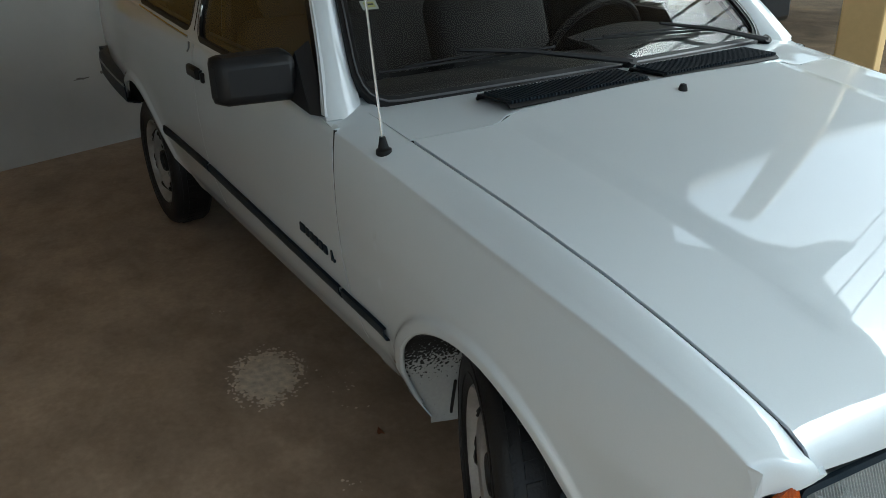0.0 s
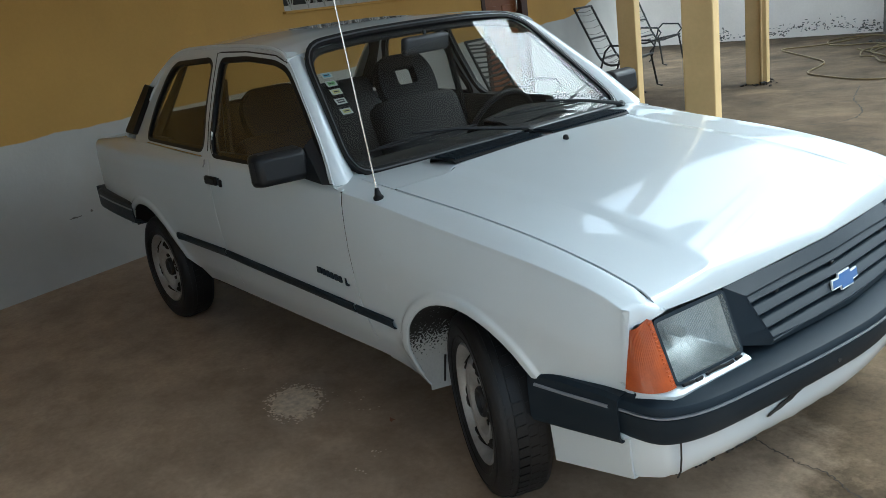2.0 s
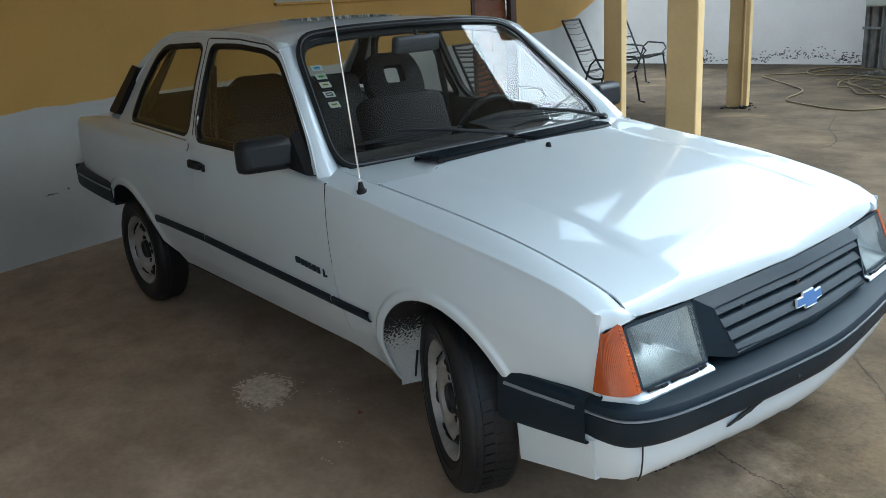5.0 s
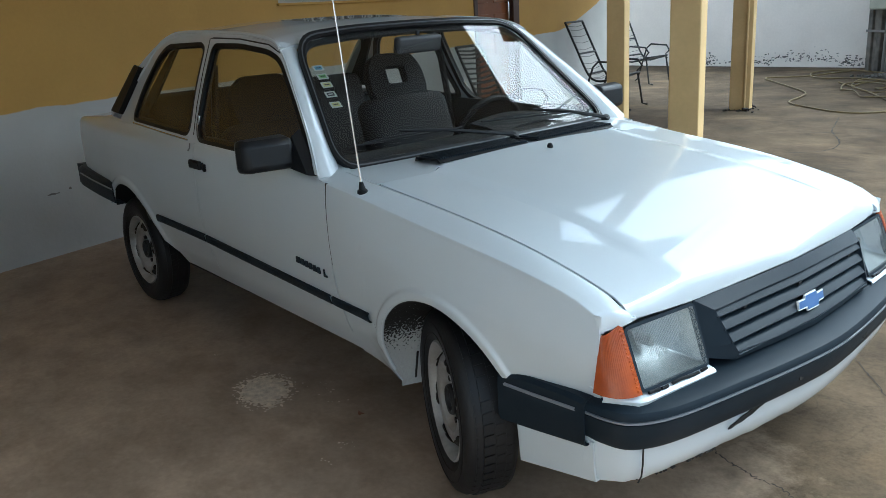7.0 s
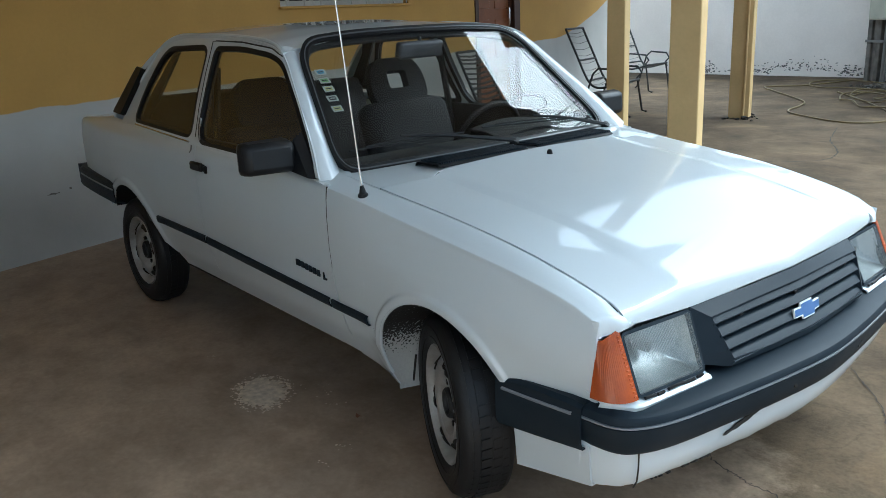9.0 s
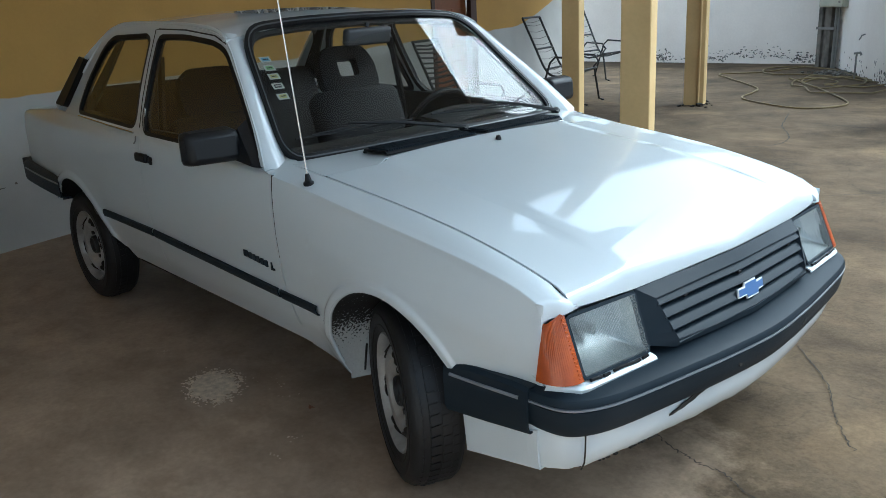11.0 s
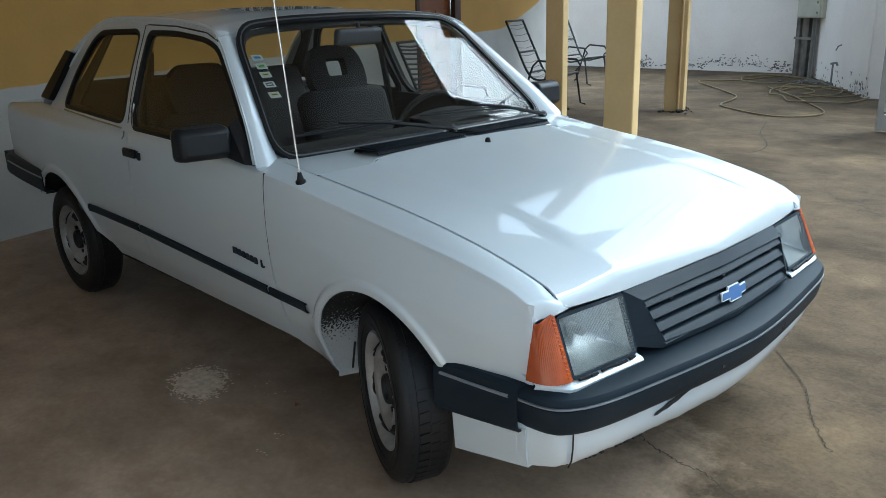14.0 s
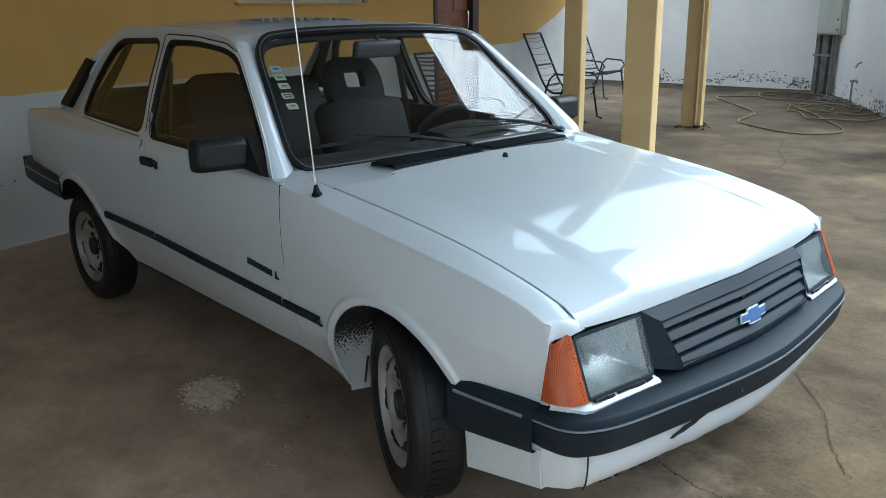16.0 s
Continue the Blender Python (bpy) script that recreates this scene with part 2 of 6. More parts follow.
def smooth_line(pts, per=8, closed=False):
    """Catmull-Rom through points of any dimension."""
    P = [np.array(p, float) for p in pts]
    k = len(P)
    out = []
    for i in range(k if closed else k - 1):
        a, b, c, d = (P[(i + j) % k] if closed else P[min(max(i + j, 0), k - 1)] for j in (-1, 0, 1, 2))
        for s in range(per):
            t = s / per
            out.append(0.5 * (2 * b + (c - a) * t + (2 * a - 5 * b + 4 * c - d) * t * t + (3 * b - a - 3 * c + d) * t ** 3))
    if not closed:
        out.append(P[-1])
    return out


def rounded(pts, r, n=5):
    """Closed 2D outline with its corners rounded."""
    P = [np.array(p, float) for p in pts]
    out = []
    for i, p in enumerate(P):
        a, b = P[i - 1] - p, P[(i + 1) % len(P)] - p
        la, lb = np.linalg.norm(a), np.linalg.norm(b)
        k = min(r, la * 0.45, lb * 0.45)
        s, e = p + a / la * k, p + b / lb * k
        for j in range(n + 1):
            t = j / n
            out.append((1 - t) ** 2 * s + 2 * t * (1 - t) * p + t * t * e)
    return out


def inset(outline, d):
    """Closed 2D outline moved inwards by d."""
    P = np.array(outline)
    area = sum(P[i - 1][0] * P[i][1] - P[i][0] * P[i - 1][1] for i in range(len(P)))
    t = np.roll(P, -1, 0) - np.roll(P, 1, 0)
    t /= np.maximum(np.linalg.norm(t, axis=1), 1e-9)[:, None]
    nrm = np.stack([-t[:, 1], t[:, 0]], 1) * (1 if area > 0 else -1)
    return list(P + nrm * d)


def sheet(name, outline, holes, fn, material, parent=None, label="", solid=0.004, **k):
    """Flat plate with holes, drawn in 2D and laid into space by fn(u, v)."""
    bm = bmesh.new()
    for loop in (outline, *holes):
        vs = [bm.verts.new((p[0], p[1], 0)) for p in loop]
        for i in range(len(vs)):
            bm.edges.new((vs[i - 1], vs[i]))
    bmesh.ops.triangle_fill(bm, use_beauty=True, use_dissolve=False, edges=bm.edges[:])
    bm.verts.index_update()
    V = [fn(v.co.x, v.co.y) for v in bm.verts]
    F = [[v.index for v in f.verts] for f in bm.faces]
    bm.free()
    return mesh_ob(name, V, F, material, parent, label, solid=solid, **k)


def ring(name, outer, inner, fn, material, parent=None, label="", lift=0.0, solid=0.006, **k):
    n = len(outer)
    V = [fn(*p) for p in outer] + [fn(*p) for p in inner]
    F = [(i, (i + 1) % n, n + (i + 1) % n, n + i) for i in range(n)]
    return mesh_ob(name, V, F, material, parent, label, solid=solid, **k)


def lathe_geo(profile, n=48):
    """Revolved about the y axis: profile of (radius, y)."""
    V = [(r * math.cos(2 * math.pi * i / n), y, r * math.sin(2 * math.pi * i / n)) for i in range(n) for r, y in profile]
    k = len(profile)
    F = [(i * k + j, i * k + j + 1, ((i + 1) % n) * k + j + 1, ((i + 1) % n) * k + j) for i in range(n) for j in range(k - 1)]
    return V, F


def empty(name, place, label, category, group="", m=None):
    ob = new(name)
    ob.empty_display_size = 0.1
    ob.matrix_world = m if m is not None else Matrix.Translation(place)
    bpy.context.view_layer.update()
    return tagged(ob, label, category, group)


# ---------------------------------------------------------------- ground and walls
HA = radians(16)                                   # turn of the house against the car
HO = Vector((-3.86, -0.45, 0))                     # a point at the foot of the house wall
HU, HN = Vector((-math.sin(HA), math.cos(HA), 0)), Vector((math.cos(HA), math.sin(HA), 0))
HM = Matrix(((HU.x, HN.x, 0, HO.x), (HU.y, HN.y, 0, HO.y), (0, 0, 1, 0), (0, 0, 0, 1)))  # along, out of the wall, up
HOUSE_END, HOUSE_TOP = 8.6, 3.2


def struct(ob, label, category=""):
    return tagged(ob, label, category, kind="structure")


def ground_mat():
    m = CONCRETE.copy()
    m.name = "yard_and_carport_concrete"
    nt = m.node_tree
    b = nt.nodes["Principled BSDF"]
    src = b.inputs["Base Color"].links[0].from_socket
    co = nt.nodes.new("ShaderNodeTexCoord")
    # long streaks of washed-off soil
    mp = nt.nodes.new("ShaderNodeMapping")
    mp.inputs["Rotation"].default_value = (0, 0, radians(35))
    mp.inputs["Scale"].default_value = (1.0, 1.2, 1)
    n = nt.nodes.new("ShaderNodeTexNoise")
    n.inputs["Scale"].default_value, n.inputs["Detail"].default_value, n.inputs["Roughness"].default_value = 1.6, 9, 0.65
    nt.links.new(co.outputs["Object"], mp.inputs[0])
    nt.links.new(mp.outputs[0], n.inputs["Vector"])
    ramp = nt.nodes.new("ShaderNodeValToRGB")
    ramp.color_ramp.elements[0].position, ramp.color_ramp.elements[0].color = 0.36, (0.75, 0.73, 0.71, 1)
    ramp.color_ramp.elements[1].position, ramp.color_ramp.elements[1].color = 0.68, (1.12, 1.1, 1.06, 1)
    nt.links.new(n.outputs["Fac"], ramp.inputs[0])
    # mould, tyre dust and drips at hand size
    d = nt.nodes.new("ShaderNodeTexNoise")
    d.inputs["Scale"].default_value, d.inputs["Detail"].default_value, d.inputs["Roughness"].default_value = 5.0, 11, 0.72
    nt.links.new(mp.outputs[0], d.inputs["Vector"])
    dr = nt.nodes.new("ShaderNodeValToRGB")
    dr.color_ramp.elements[0].position, dr.color_ramp.elements[0].color = 0.36, (0.70, 0.67, 0.64, 1)
    dr.color_ramp.elements[1].position, dr.color_ramp.elements[1].color = 0.56, (1.0, 1.0, 1.0, 1)
    nt.links.new(d.outputs["Fac"], dr.inputs[0])
    # rough weathered yard slab past the smooth carport cement, ragged joint; its darker tone also offsets the open
    # light
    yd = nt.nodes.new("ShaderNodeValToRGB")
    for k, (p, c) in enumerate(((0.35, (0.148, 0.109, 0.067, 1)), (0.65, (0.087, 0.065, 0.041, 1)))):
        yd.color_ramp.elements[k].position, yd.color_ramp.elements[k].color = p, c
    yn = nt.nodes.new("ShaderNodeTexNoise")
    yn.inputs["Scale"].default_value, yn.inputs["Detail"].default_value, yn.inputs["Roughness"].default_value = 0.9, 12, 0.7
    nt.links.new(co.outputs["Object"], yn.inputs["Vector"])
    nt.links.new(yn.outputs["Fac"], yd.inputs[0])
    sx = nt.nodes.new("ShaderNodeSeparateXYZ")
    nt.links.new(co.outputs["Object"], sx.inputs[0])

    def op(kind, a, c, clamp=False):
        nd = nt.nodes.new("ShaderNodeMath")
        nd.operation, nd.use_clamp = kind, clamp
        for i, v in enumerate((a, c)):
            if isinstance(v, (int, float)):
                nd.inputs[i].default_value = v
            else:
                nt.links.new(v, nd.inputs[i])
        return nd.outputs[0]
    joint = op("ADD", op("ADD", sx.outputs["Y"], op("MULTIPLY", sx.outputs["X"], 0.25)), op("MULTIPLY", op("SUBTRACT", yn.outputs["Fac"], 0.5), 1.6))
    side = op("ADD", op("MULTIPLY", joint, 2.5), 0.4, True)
    # floor ahead of the carport darkened in colour, to offset the open light there
    front_dim = op("ADD", op("ADD", sx.outputs["X"], op("MULTIPLY", sx.outputs["Y"], 0.5)), op("MULTIPLY", op("SUBTRACT", yn.outputs["Fac"], 0.5), 1.6))
    side = op("MAXIMUM", side, op("MULTIPLY", op("ADD", op("MULTIPLY", front_dim, 1.6), -0.15, True), 0.50))
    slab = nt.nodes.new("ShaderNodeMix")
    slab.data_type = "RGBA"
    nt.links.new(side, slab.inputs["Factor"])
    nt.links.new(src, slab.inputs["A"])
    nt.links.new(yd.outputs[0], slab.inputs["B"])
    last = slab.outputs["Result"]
    # black mould in drawn-out streaks, pits and specks on the open slab
    ms = nt.nodes.new("ShaderNodeMapping")
    ms.inputs["Rotation"].default_value = (0, 0, radians(-28))
    ms.inputs["Scale"].default_value = (1.0, 1.1, 1)
    nt.links.new(co.outputs["Object"], ms.inputs[0])
    mn = nt.nodes.new("ShaderNodeTexNoise")
    mn.inputs["Scale"].default_value, mn.inputs["Detail"].default_value, mn.inputs["Roughness"].default_value = 1.5, 13, 0.62
    mn.inputs["Distortion"].default_value = 0.7
    nt.links.new(ms.outputs[0], mn.inputs["Vector"])
    mr = nt.nodes.new("ShaderNodeValToRGB")
    mr.color_ramp.elements[0].position, mr.color_ramp.elements[0].color = 0.36, (0.66, 0.64, 0.61, 1)
    mr.color_ramp.elements[1].position, mr.color_ramp.elements[1].color = 0.54, (1, 1, 1, 1)
    top = mr.color_ramp.elements.new(0.66)
    top.color = (1.30, 1.27, 1.20, 1)
    nt.links.new(mn.outputs["Fac"], mr.inputs[0])
    pit = nt.nodes.new("ShaderNodeTexNoise")
    pit.inputs["Scale"].default_value, pit.inputs["Detail"].default_value, pit.inputs["Roughness"].default_value = 55, 6, 0.7
    nt.links.new(co.outputs["Object"], pit.inputs["Vector"])
    pr = nt.nodes.new("ShaderNodeValToRGB")
    pr.color_ramp.elements[0].position, pr.color_ramp.elements[0].color = 0.36, (0.82, 0.80, 0.77, 1)
    pr.color_ramp.elements[1].position, pr.color_ramp.elements[1].color = 0.58, (1.06, 1.05, 1.04, 1)
    nt.links.new(pit.outputs["Fac"], pr.inputs[0])
    # hairline cracks, only here and there
    wob = nt.nodes.new("ShaderNodeTexNoise")
    wob.inputs["Scale"].default_value, wob.inputs["Detail"].default_value = 3.0, 6
    nt.links.new(co.outputs["Object"], wob.inputs["Vector"])
    vm = nt.nodes.new("ShaderNodeMix")
    vm.data_type, vm.blend_type = "RGBA", "ADD"
    vm.inputs["Factor"].default_value = 0.35
    nt.links.new(co.outputs["Object"], vm.inputs["A"])
    nt.links.new(wob.outputs["Color"], vm.inputs["B"])
    vo = nt.nodes.new("ShaderNodeTexVoronoi")
    vo.feature = "DISTANCE_TO_EDGE"
    vo.inputs["Scale"].default_value = 0.8
    nt.links.new(vm.outputs["Result"], vo.inputs["Vector"])
    hair = nt.nodes.new("ShaderNodeMapRange")
    hair.inputs["From Min"].default_value, hair.inputs["From Max"].default_value = 0.002, 0.006
    hair.inputs["To Min"].default_value, hair.inputs["To Max"].default_value = 0.85, 1.0
    nt.links.new(vo.outputs["Distance"], hair.inputs["Value"])
    keep = op("MAXIMUM", hair.outputs[0], op("MULTIPLY", op("SUBTRACT", 0.56, wob.outputs["Fac"]), 9.0, True))
    hc = nt.nodes.new("ShaderNodeCombineColor")
    for k in range(3):
        nt.links.new(keep, hc.inputs[k])
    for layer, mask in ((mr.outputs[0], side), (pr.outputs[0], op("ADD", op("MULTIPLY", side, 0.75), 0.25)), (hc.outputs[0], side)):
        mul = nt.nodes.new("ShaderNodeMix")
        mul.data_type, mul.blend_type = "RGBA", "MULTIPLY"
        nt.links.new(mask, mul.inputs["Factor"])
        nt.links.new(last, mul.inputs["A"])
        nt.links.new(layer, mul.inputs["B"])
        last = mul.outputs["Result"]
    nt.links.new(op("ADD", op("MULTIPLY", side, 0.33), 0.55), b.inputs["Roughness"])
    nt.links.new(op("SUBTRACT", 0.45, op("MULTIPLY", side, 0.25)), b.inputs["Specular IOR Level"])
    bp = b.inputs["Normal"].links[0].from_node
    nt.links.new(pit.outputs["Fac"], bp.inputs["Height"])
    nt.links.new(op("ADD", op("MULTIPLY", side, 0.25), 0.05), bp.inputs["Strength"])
    for layer, weight in ((ramp, 1.0), (dr, 0.75)):
        mul = nt.nodes.new("ShaderNodeMix")
        mul.data_type, mul.blend_type = "RGBA", "MULTIPLY"
        mul.inputs["Factor"].default_value = weight
        nt.links.new(last, mul.inputs["A"])
        nt.links.new(layer.outputs[0], mul.inputs["B"])
        last = mul.outputs["Result"]
    nt.links.new(last, b.inputs["Base Color"])
    return m


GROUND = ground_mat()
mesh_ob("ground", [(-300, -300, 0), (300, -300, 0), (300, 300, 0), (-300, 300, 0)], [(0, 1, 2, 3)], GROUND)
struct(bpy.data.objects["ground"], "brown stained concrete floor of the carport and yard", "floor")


def house_mat():
    """Ochre paint above a white dado, whose brushed edge climbs at the far end of the wall."""
    m = YELLOW.copy()
    m.name = "two_tone_house_paint"
    nt = m.node_tree
    b = nt.nodes["Principled BSDF"]
    src = b.inputs["Base Color"].links[0].from_socket
    co = nt.nodes.new("ShaderNodeTexCoord")
    sp = nt.nodes.new("ShaderNodeSeparateXYZ")
    nt.links.new(co.outputs["Object"], sp.inputs[0])

    def op(kind, a, bb, clamp=False):
        n = nt.nodes.new("ShaderNodeMath")
        n.operation, n.use_clamp = kind, clamp
        for i, v in enumerate((a, bb)):
            if isinstance(v, (int, float)):
                n.inputs[i].default_value = v
            else:
                nt.links.new(v, n.inputs[i])
        return n.outputs[0]
    n = nt.nodes.new("ShaderNodeTexNoise")
    n.inputs["Scale"].default_value, n.inputs["Detail"].default_value = 2.2, 5
    nt.links.new(co.outputs["Object"], n.inputs["Vector"])
    late = op("MAXIMUM", op("SUBTRACT", sp.outputs["X"], 6.5), 0.0)
    rise = op("MULTIPLY", op("POWER", late, 1.7), 0.15)
    low = op("MULTIPLY", op("SUBTRACT", 6.1, sp.outputs["X"]), -0.0105)
    edge = op("ADD", op("ADD", op("ADD", 1.0, rise), op("MULTIPLY", op("SUBTRACT", n.outputs["Fac"], 0.5), 0.07)), op("MINIMUM", low, 0.0))
    fac = op("MULTIPLY", op("SUBTRACT", sp.outputs["Z"], edge), 120.0, True)
    wash = nt.nodes.new("ShaderNodeTexNoise")
    wash.inputs["Scale"].default_value, wash.inputs["Detail"].default_value = 1.3, 7
    nt.links.new(co.outputs["Object"], wash.inputs["Vector"])
    wr = nt.nodes.new("ShaderNodeValToRGB")
    wr.color_ramp.elements[0].position, wr.color_ramp.elements[0].color = 0.3, (0.42, 0.412, 0.39, 1)
    wr.color_ramp.elements[1].position, wr.color_ramp.elements[1].color = 0.7, (0.56, 0.55, 0.52, 1)
    nt.links.new(wash.outputs["Fac"], wr.inputs[0])
    mx = nt.nodes.new("ShaderNodeMix")
    mx.data_type = "RGBA"
    nt.links.new(fac, mx.inputs["Factor"])
    nt.links.new(wr.outputs[0], mx.inputs["A"])
    nt.links.new(src, mx.inputs["B"])
    nt.links.new(mx.outputs["Result"], b.inputs["Base Color"])
    return m


HOUSEPAINT = house_mat()
WIN = (1.83, 3.58, 1.50, 2.55)       # window: along from, to, sill, head
DOOR = (4.80, 5.80, 0.0, 2.15)
run = [(-6.0, -0.05), (DOOR[0], -0.05), (DOOR[0], DOOR[3]), (DOOR[1], DOOR[3]), (DOOR[1], -0.05), (HOUSE_END, -0.05), (HOUSE_END, HOUSE_TOP), (-6.0, HOUSE_TOP)]
opening = [(WIN[0], WIN[2]), (WIN[1], WIN[2]), (WIN[1], WIN[3]), (WIN[0], WIN[3])]
wall = sheet("wall_house", run, [opening], lambda u, w: (u, -0.1, w), HOUSEPAINT, solid=0.2, offset=0, sharp=20)
wall.matrix_world = HM
struct(wall, "ochre house wall with a brushed white lower band", "wall")
# return wall at the far end of the house, and the back of the rooms
v, f = joined([box_geo((HOUSE_END - 0.2, -5.0, -0.05), (HOUSE_END, -0.2, HOUSE_TOP)), box_geo((-6, -5.2, -0.05), (HOUSE_END, -5.0, HOUSE_TOP)), box_geo((-6.2, -5.2, -0.05), (-6, 0, HOUSE_TOP))])
back = mesh_ob("wall_house_back", v, f, WHITEWALL)
back.matrix_world = HM
struct(back, "whitewashed outer walls at the back of the house", "wall")


def hbox(name, lo, hi, material, parent=None, label="", bevel=0.004):
    return box(name, lo, hi, material, parent, label, bevel, HM)


# window with an iron grille
window = struct(empty("window_1", HM @ Vector((WIN[0], 0, WIN[2])), "steel window with a pale iron grille", "window"), "steel window with a pale scrolled iron grille")
a, b, z0, z1 = WIN
v, f = joined([box_geo(l, h, HM) for l, h in (((a, -0.12, z0), (b, -0.06, z0 + 0.05)), ((a, -0.12, z1 - 0.05), (b, -0.06, z1)), ((a, -0.12, z0 + 0.05), (a + 0.05, -0.06, z1 - 0.05)), ((b - 0.05, -0.12, z0 + 0.05), (b, -0.06, z1 - 0.05)))])
mesh_ob("window_frame", v, f, IRON, window, bevel=0.003)
hbox("window_sill", (a - 0.02, -0.06, z0 - 0.016), (b + 0.02, 0.03, z0 + 0.006), YELLOW, window)
for k in range(4):
    x0 = a + 0.05 + k * (b - a - 0.1) / 4
    hbox("pane", (x0 + 0.012, -0.10, z0 + 0.05), (x0 + (b - a - 0.1) / 4 - 0.012, -0.095, z1 - 0.05), WINGLASS, window)
    if k:
        hbox("mullion", (x0 - 0.014, -0.12, z0 + 0.05), (x0 + 0.014, -0.07, z1 - 0.05), IRON, window)
for k in range(9):
    x0 = a + 0.06 + k * (b - a - 0.12) / 8
    g = [tube_geo([HM @ Vector((x0, 0.02, z0 + 0.01)), HM @ Vector((x0, 0.02, z1))], 0.006, 6)]
    for s in (-1, 1):
        pts = [HM @ Vector((x0 + s * (0.012 + 0.03 * math.sin(q * math.pi)), 0.02, z0 + 0.04 + 0.22 * q)) for q in np.linspace(0, 1, 9)]
        g.append(tube_geo(pts, 0.005, 6))
    mesh_ob("grille_bar", *joined(g), IRON, window)
# closed door
door = struct(empty("door_1", HM @ Vector((DOOR[0], 0, 0)), "closed reddish wooden door in a dark frame", "door"), "closed reddish wooden panel door in a dark frame")
a, b, _, z1 = DOOR
for nm, l, h in (("door_jamb", (a, -0.16, 0), (a + 0.07, 0.015, z1)), ("door_jamb", (b - 0.14, -0.16, 0), (b, 0.02, z1)), ("door_head", (a + 0.07, -0.16, z1 - 0.07), (b - 0.14, 0.015, z1))):
    hbox(nm, l, h, FRAMEWOOD, door)
leaf = hbox("door_leaf", (a + 0.073, -0.10, 0.01), (b - 0.143, -0.06, z1 - 0.073), DOORWOOD, door)
w = b - a - 0.216
for zz, hh in ((0.15, 0.55), (0.85, 0.45), (1.42, 0.5)):
    for s in (0, 1):
        x0 = a + 0.073 + 0.08 + s * (w / 2 - 0.02)
        hbox("door_panel", (x0, -0.062, zz), (x0 + w / 2 - 0.14, -0.048, zz + hh), DOORWOOD, door, bevel=0.008)
tube("door_handle", [HM @ Vector((b - 0.2, y, z)) for y, z in ((-0.06, 1.22), (-0.02, 1.22), (-0.015, 1.24), (-0.015, 1.4), (-0.02, 1.42), (-0.06, 1.42))], 0.011, CHROME, door, "bright metal pull handle")

# yard walls
YA, YB, YC = Vector((-9.6, 12.25, 0)), Vector((-4.35, 12.62, 0)), Vector((0.6, 5.4, 0))


def run_wall(name, p, q, h, label, material=WHITEWALL, t=0.18):
    d = (q - p).normalized()
    n = Vector((-d.y, d.x, 0)) * t
    V = [p, q, q + n, p + n]
    V = [Vector((c.x, c.y, -0.05)) for c in V] + [Vector((c.x, c.y, h)) for c in V]
    return struct(mesh_ob(name, V, [(0, 1, 5, 4), (1, 2, 6, 5), (2, 3, 7, 6), (3, 0, 4, 7), (4, 5, 6, 7), (0, 3, 2, 1)], material, bevel=0.01), label, "wall")


run_wall("wall_yard_far", YA, YB, 2.6, "white limewashed yard wall with peeling damp at its foot")
E2 = YB + (YC - YB) * 0.42
run_wall("wall_yard_side", YB + Vector((0.01, -0.02, 0)), Vector((E2.x, E2.y, 0)), 2.6, "white limewashed side wall of the yard")
run_wall("wall_yard_street", Vector((E2.x + 0.02, E2.y, 0)), Vector((9.0, 9.0, 0)), 2.6, "white limewashed yard wall towards the street")
run_wall("wall_boundary", Vector((9, 9, 0)), Vector((9, -7, 0)), 2.6, "white limewashed boundary wall")
# unseen wall added to darken the car's right side; grey tuned for bounce
run_wall("wall_unseen_shade", Vector((1.0, -2.95, 0)), Vector((-3.1, -2.95, 0)), 2.775, "unseen grey side wall added to shade the carport", SHADEWALL)
run_wall("wall_side", Vector((9, -7.0, 0)), Vector((-2.0, -7.0, 0)), 2.6, "white limewashed side boundary wall")

# carport roof, whose open edge runs past the windscreen
# an L: the carport over the car and a veranda strip along the house
plan = [(-2.0, 3.90), (-1.62, 2.10), (-1.05, 1.57), (-0.48, 1.98), (-0.44, 2.29), (-0.30, 2.42), (-0.12, 1.89), (1.58, 1.42), (1.66, -2.95), (-3.17, -2.95), (-6.45, 8.55), (-3.05, 8.75)]
V = [(x, y, 2.78) for x, y in plan] + [(x, y, 2.95) for x, y in plan]
n = len(plan)
ceil = mesh_ob("ceiling", V, [tuple(range(n - 1, -1, -1)), tuple(range(n, 2 * n))] + [(i, (i + 1) % n, n + (i + 1) % n, n + i) for i in range(n)], ROOFMAT)
struct(ceil, "plain plastered underside of the carport roof", "ceiling")


# ---------------------------------------------------------------- columns
def column(x, y, half, label, turn=22, h=2.78):
    m = pose(x, y, 0, 0, 0, turn)
    c = empty("column", (x, y, 0), label, "column", "carport columns", m=m)
    v, f = box_geo((-half, -half, 0), (half, half, h), m)
    mesh_ob("shaft", v, f, COLUMN, c, bevel=0.008)
    return c


column(-1.02, 2.045, 0.086, "square column in pale ochre paint beside the car")
column(-2.915, 3.81, 0.080, "square column in pale ochre paint before the chairs")
c3 = column(-3.665, 7.135, 0.118, "square column in pale ochre paint with a conduit, standing in the yard")
m3 = c3.matrix_world
tube("conduit", [m3 @ Vector((0.06, -0.14, 0)), m3 @ Vector((0.06, -0.14, 2.6))], 0.014, COLUMN, c3)

# ---------------------------------------------------------------- the car
car = empty("car", (-1.2, 0, 0), "white two-door saloon car with dark grey bumpers on concrete", "car")
ip = np.interp
FA, RA = (0.077, 0.28, 0.318, 0.341), (-2.31, 0.27, 0.375, 0.383)      # wheel openings: x, z, half length, half height


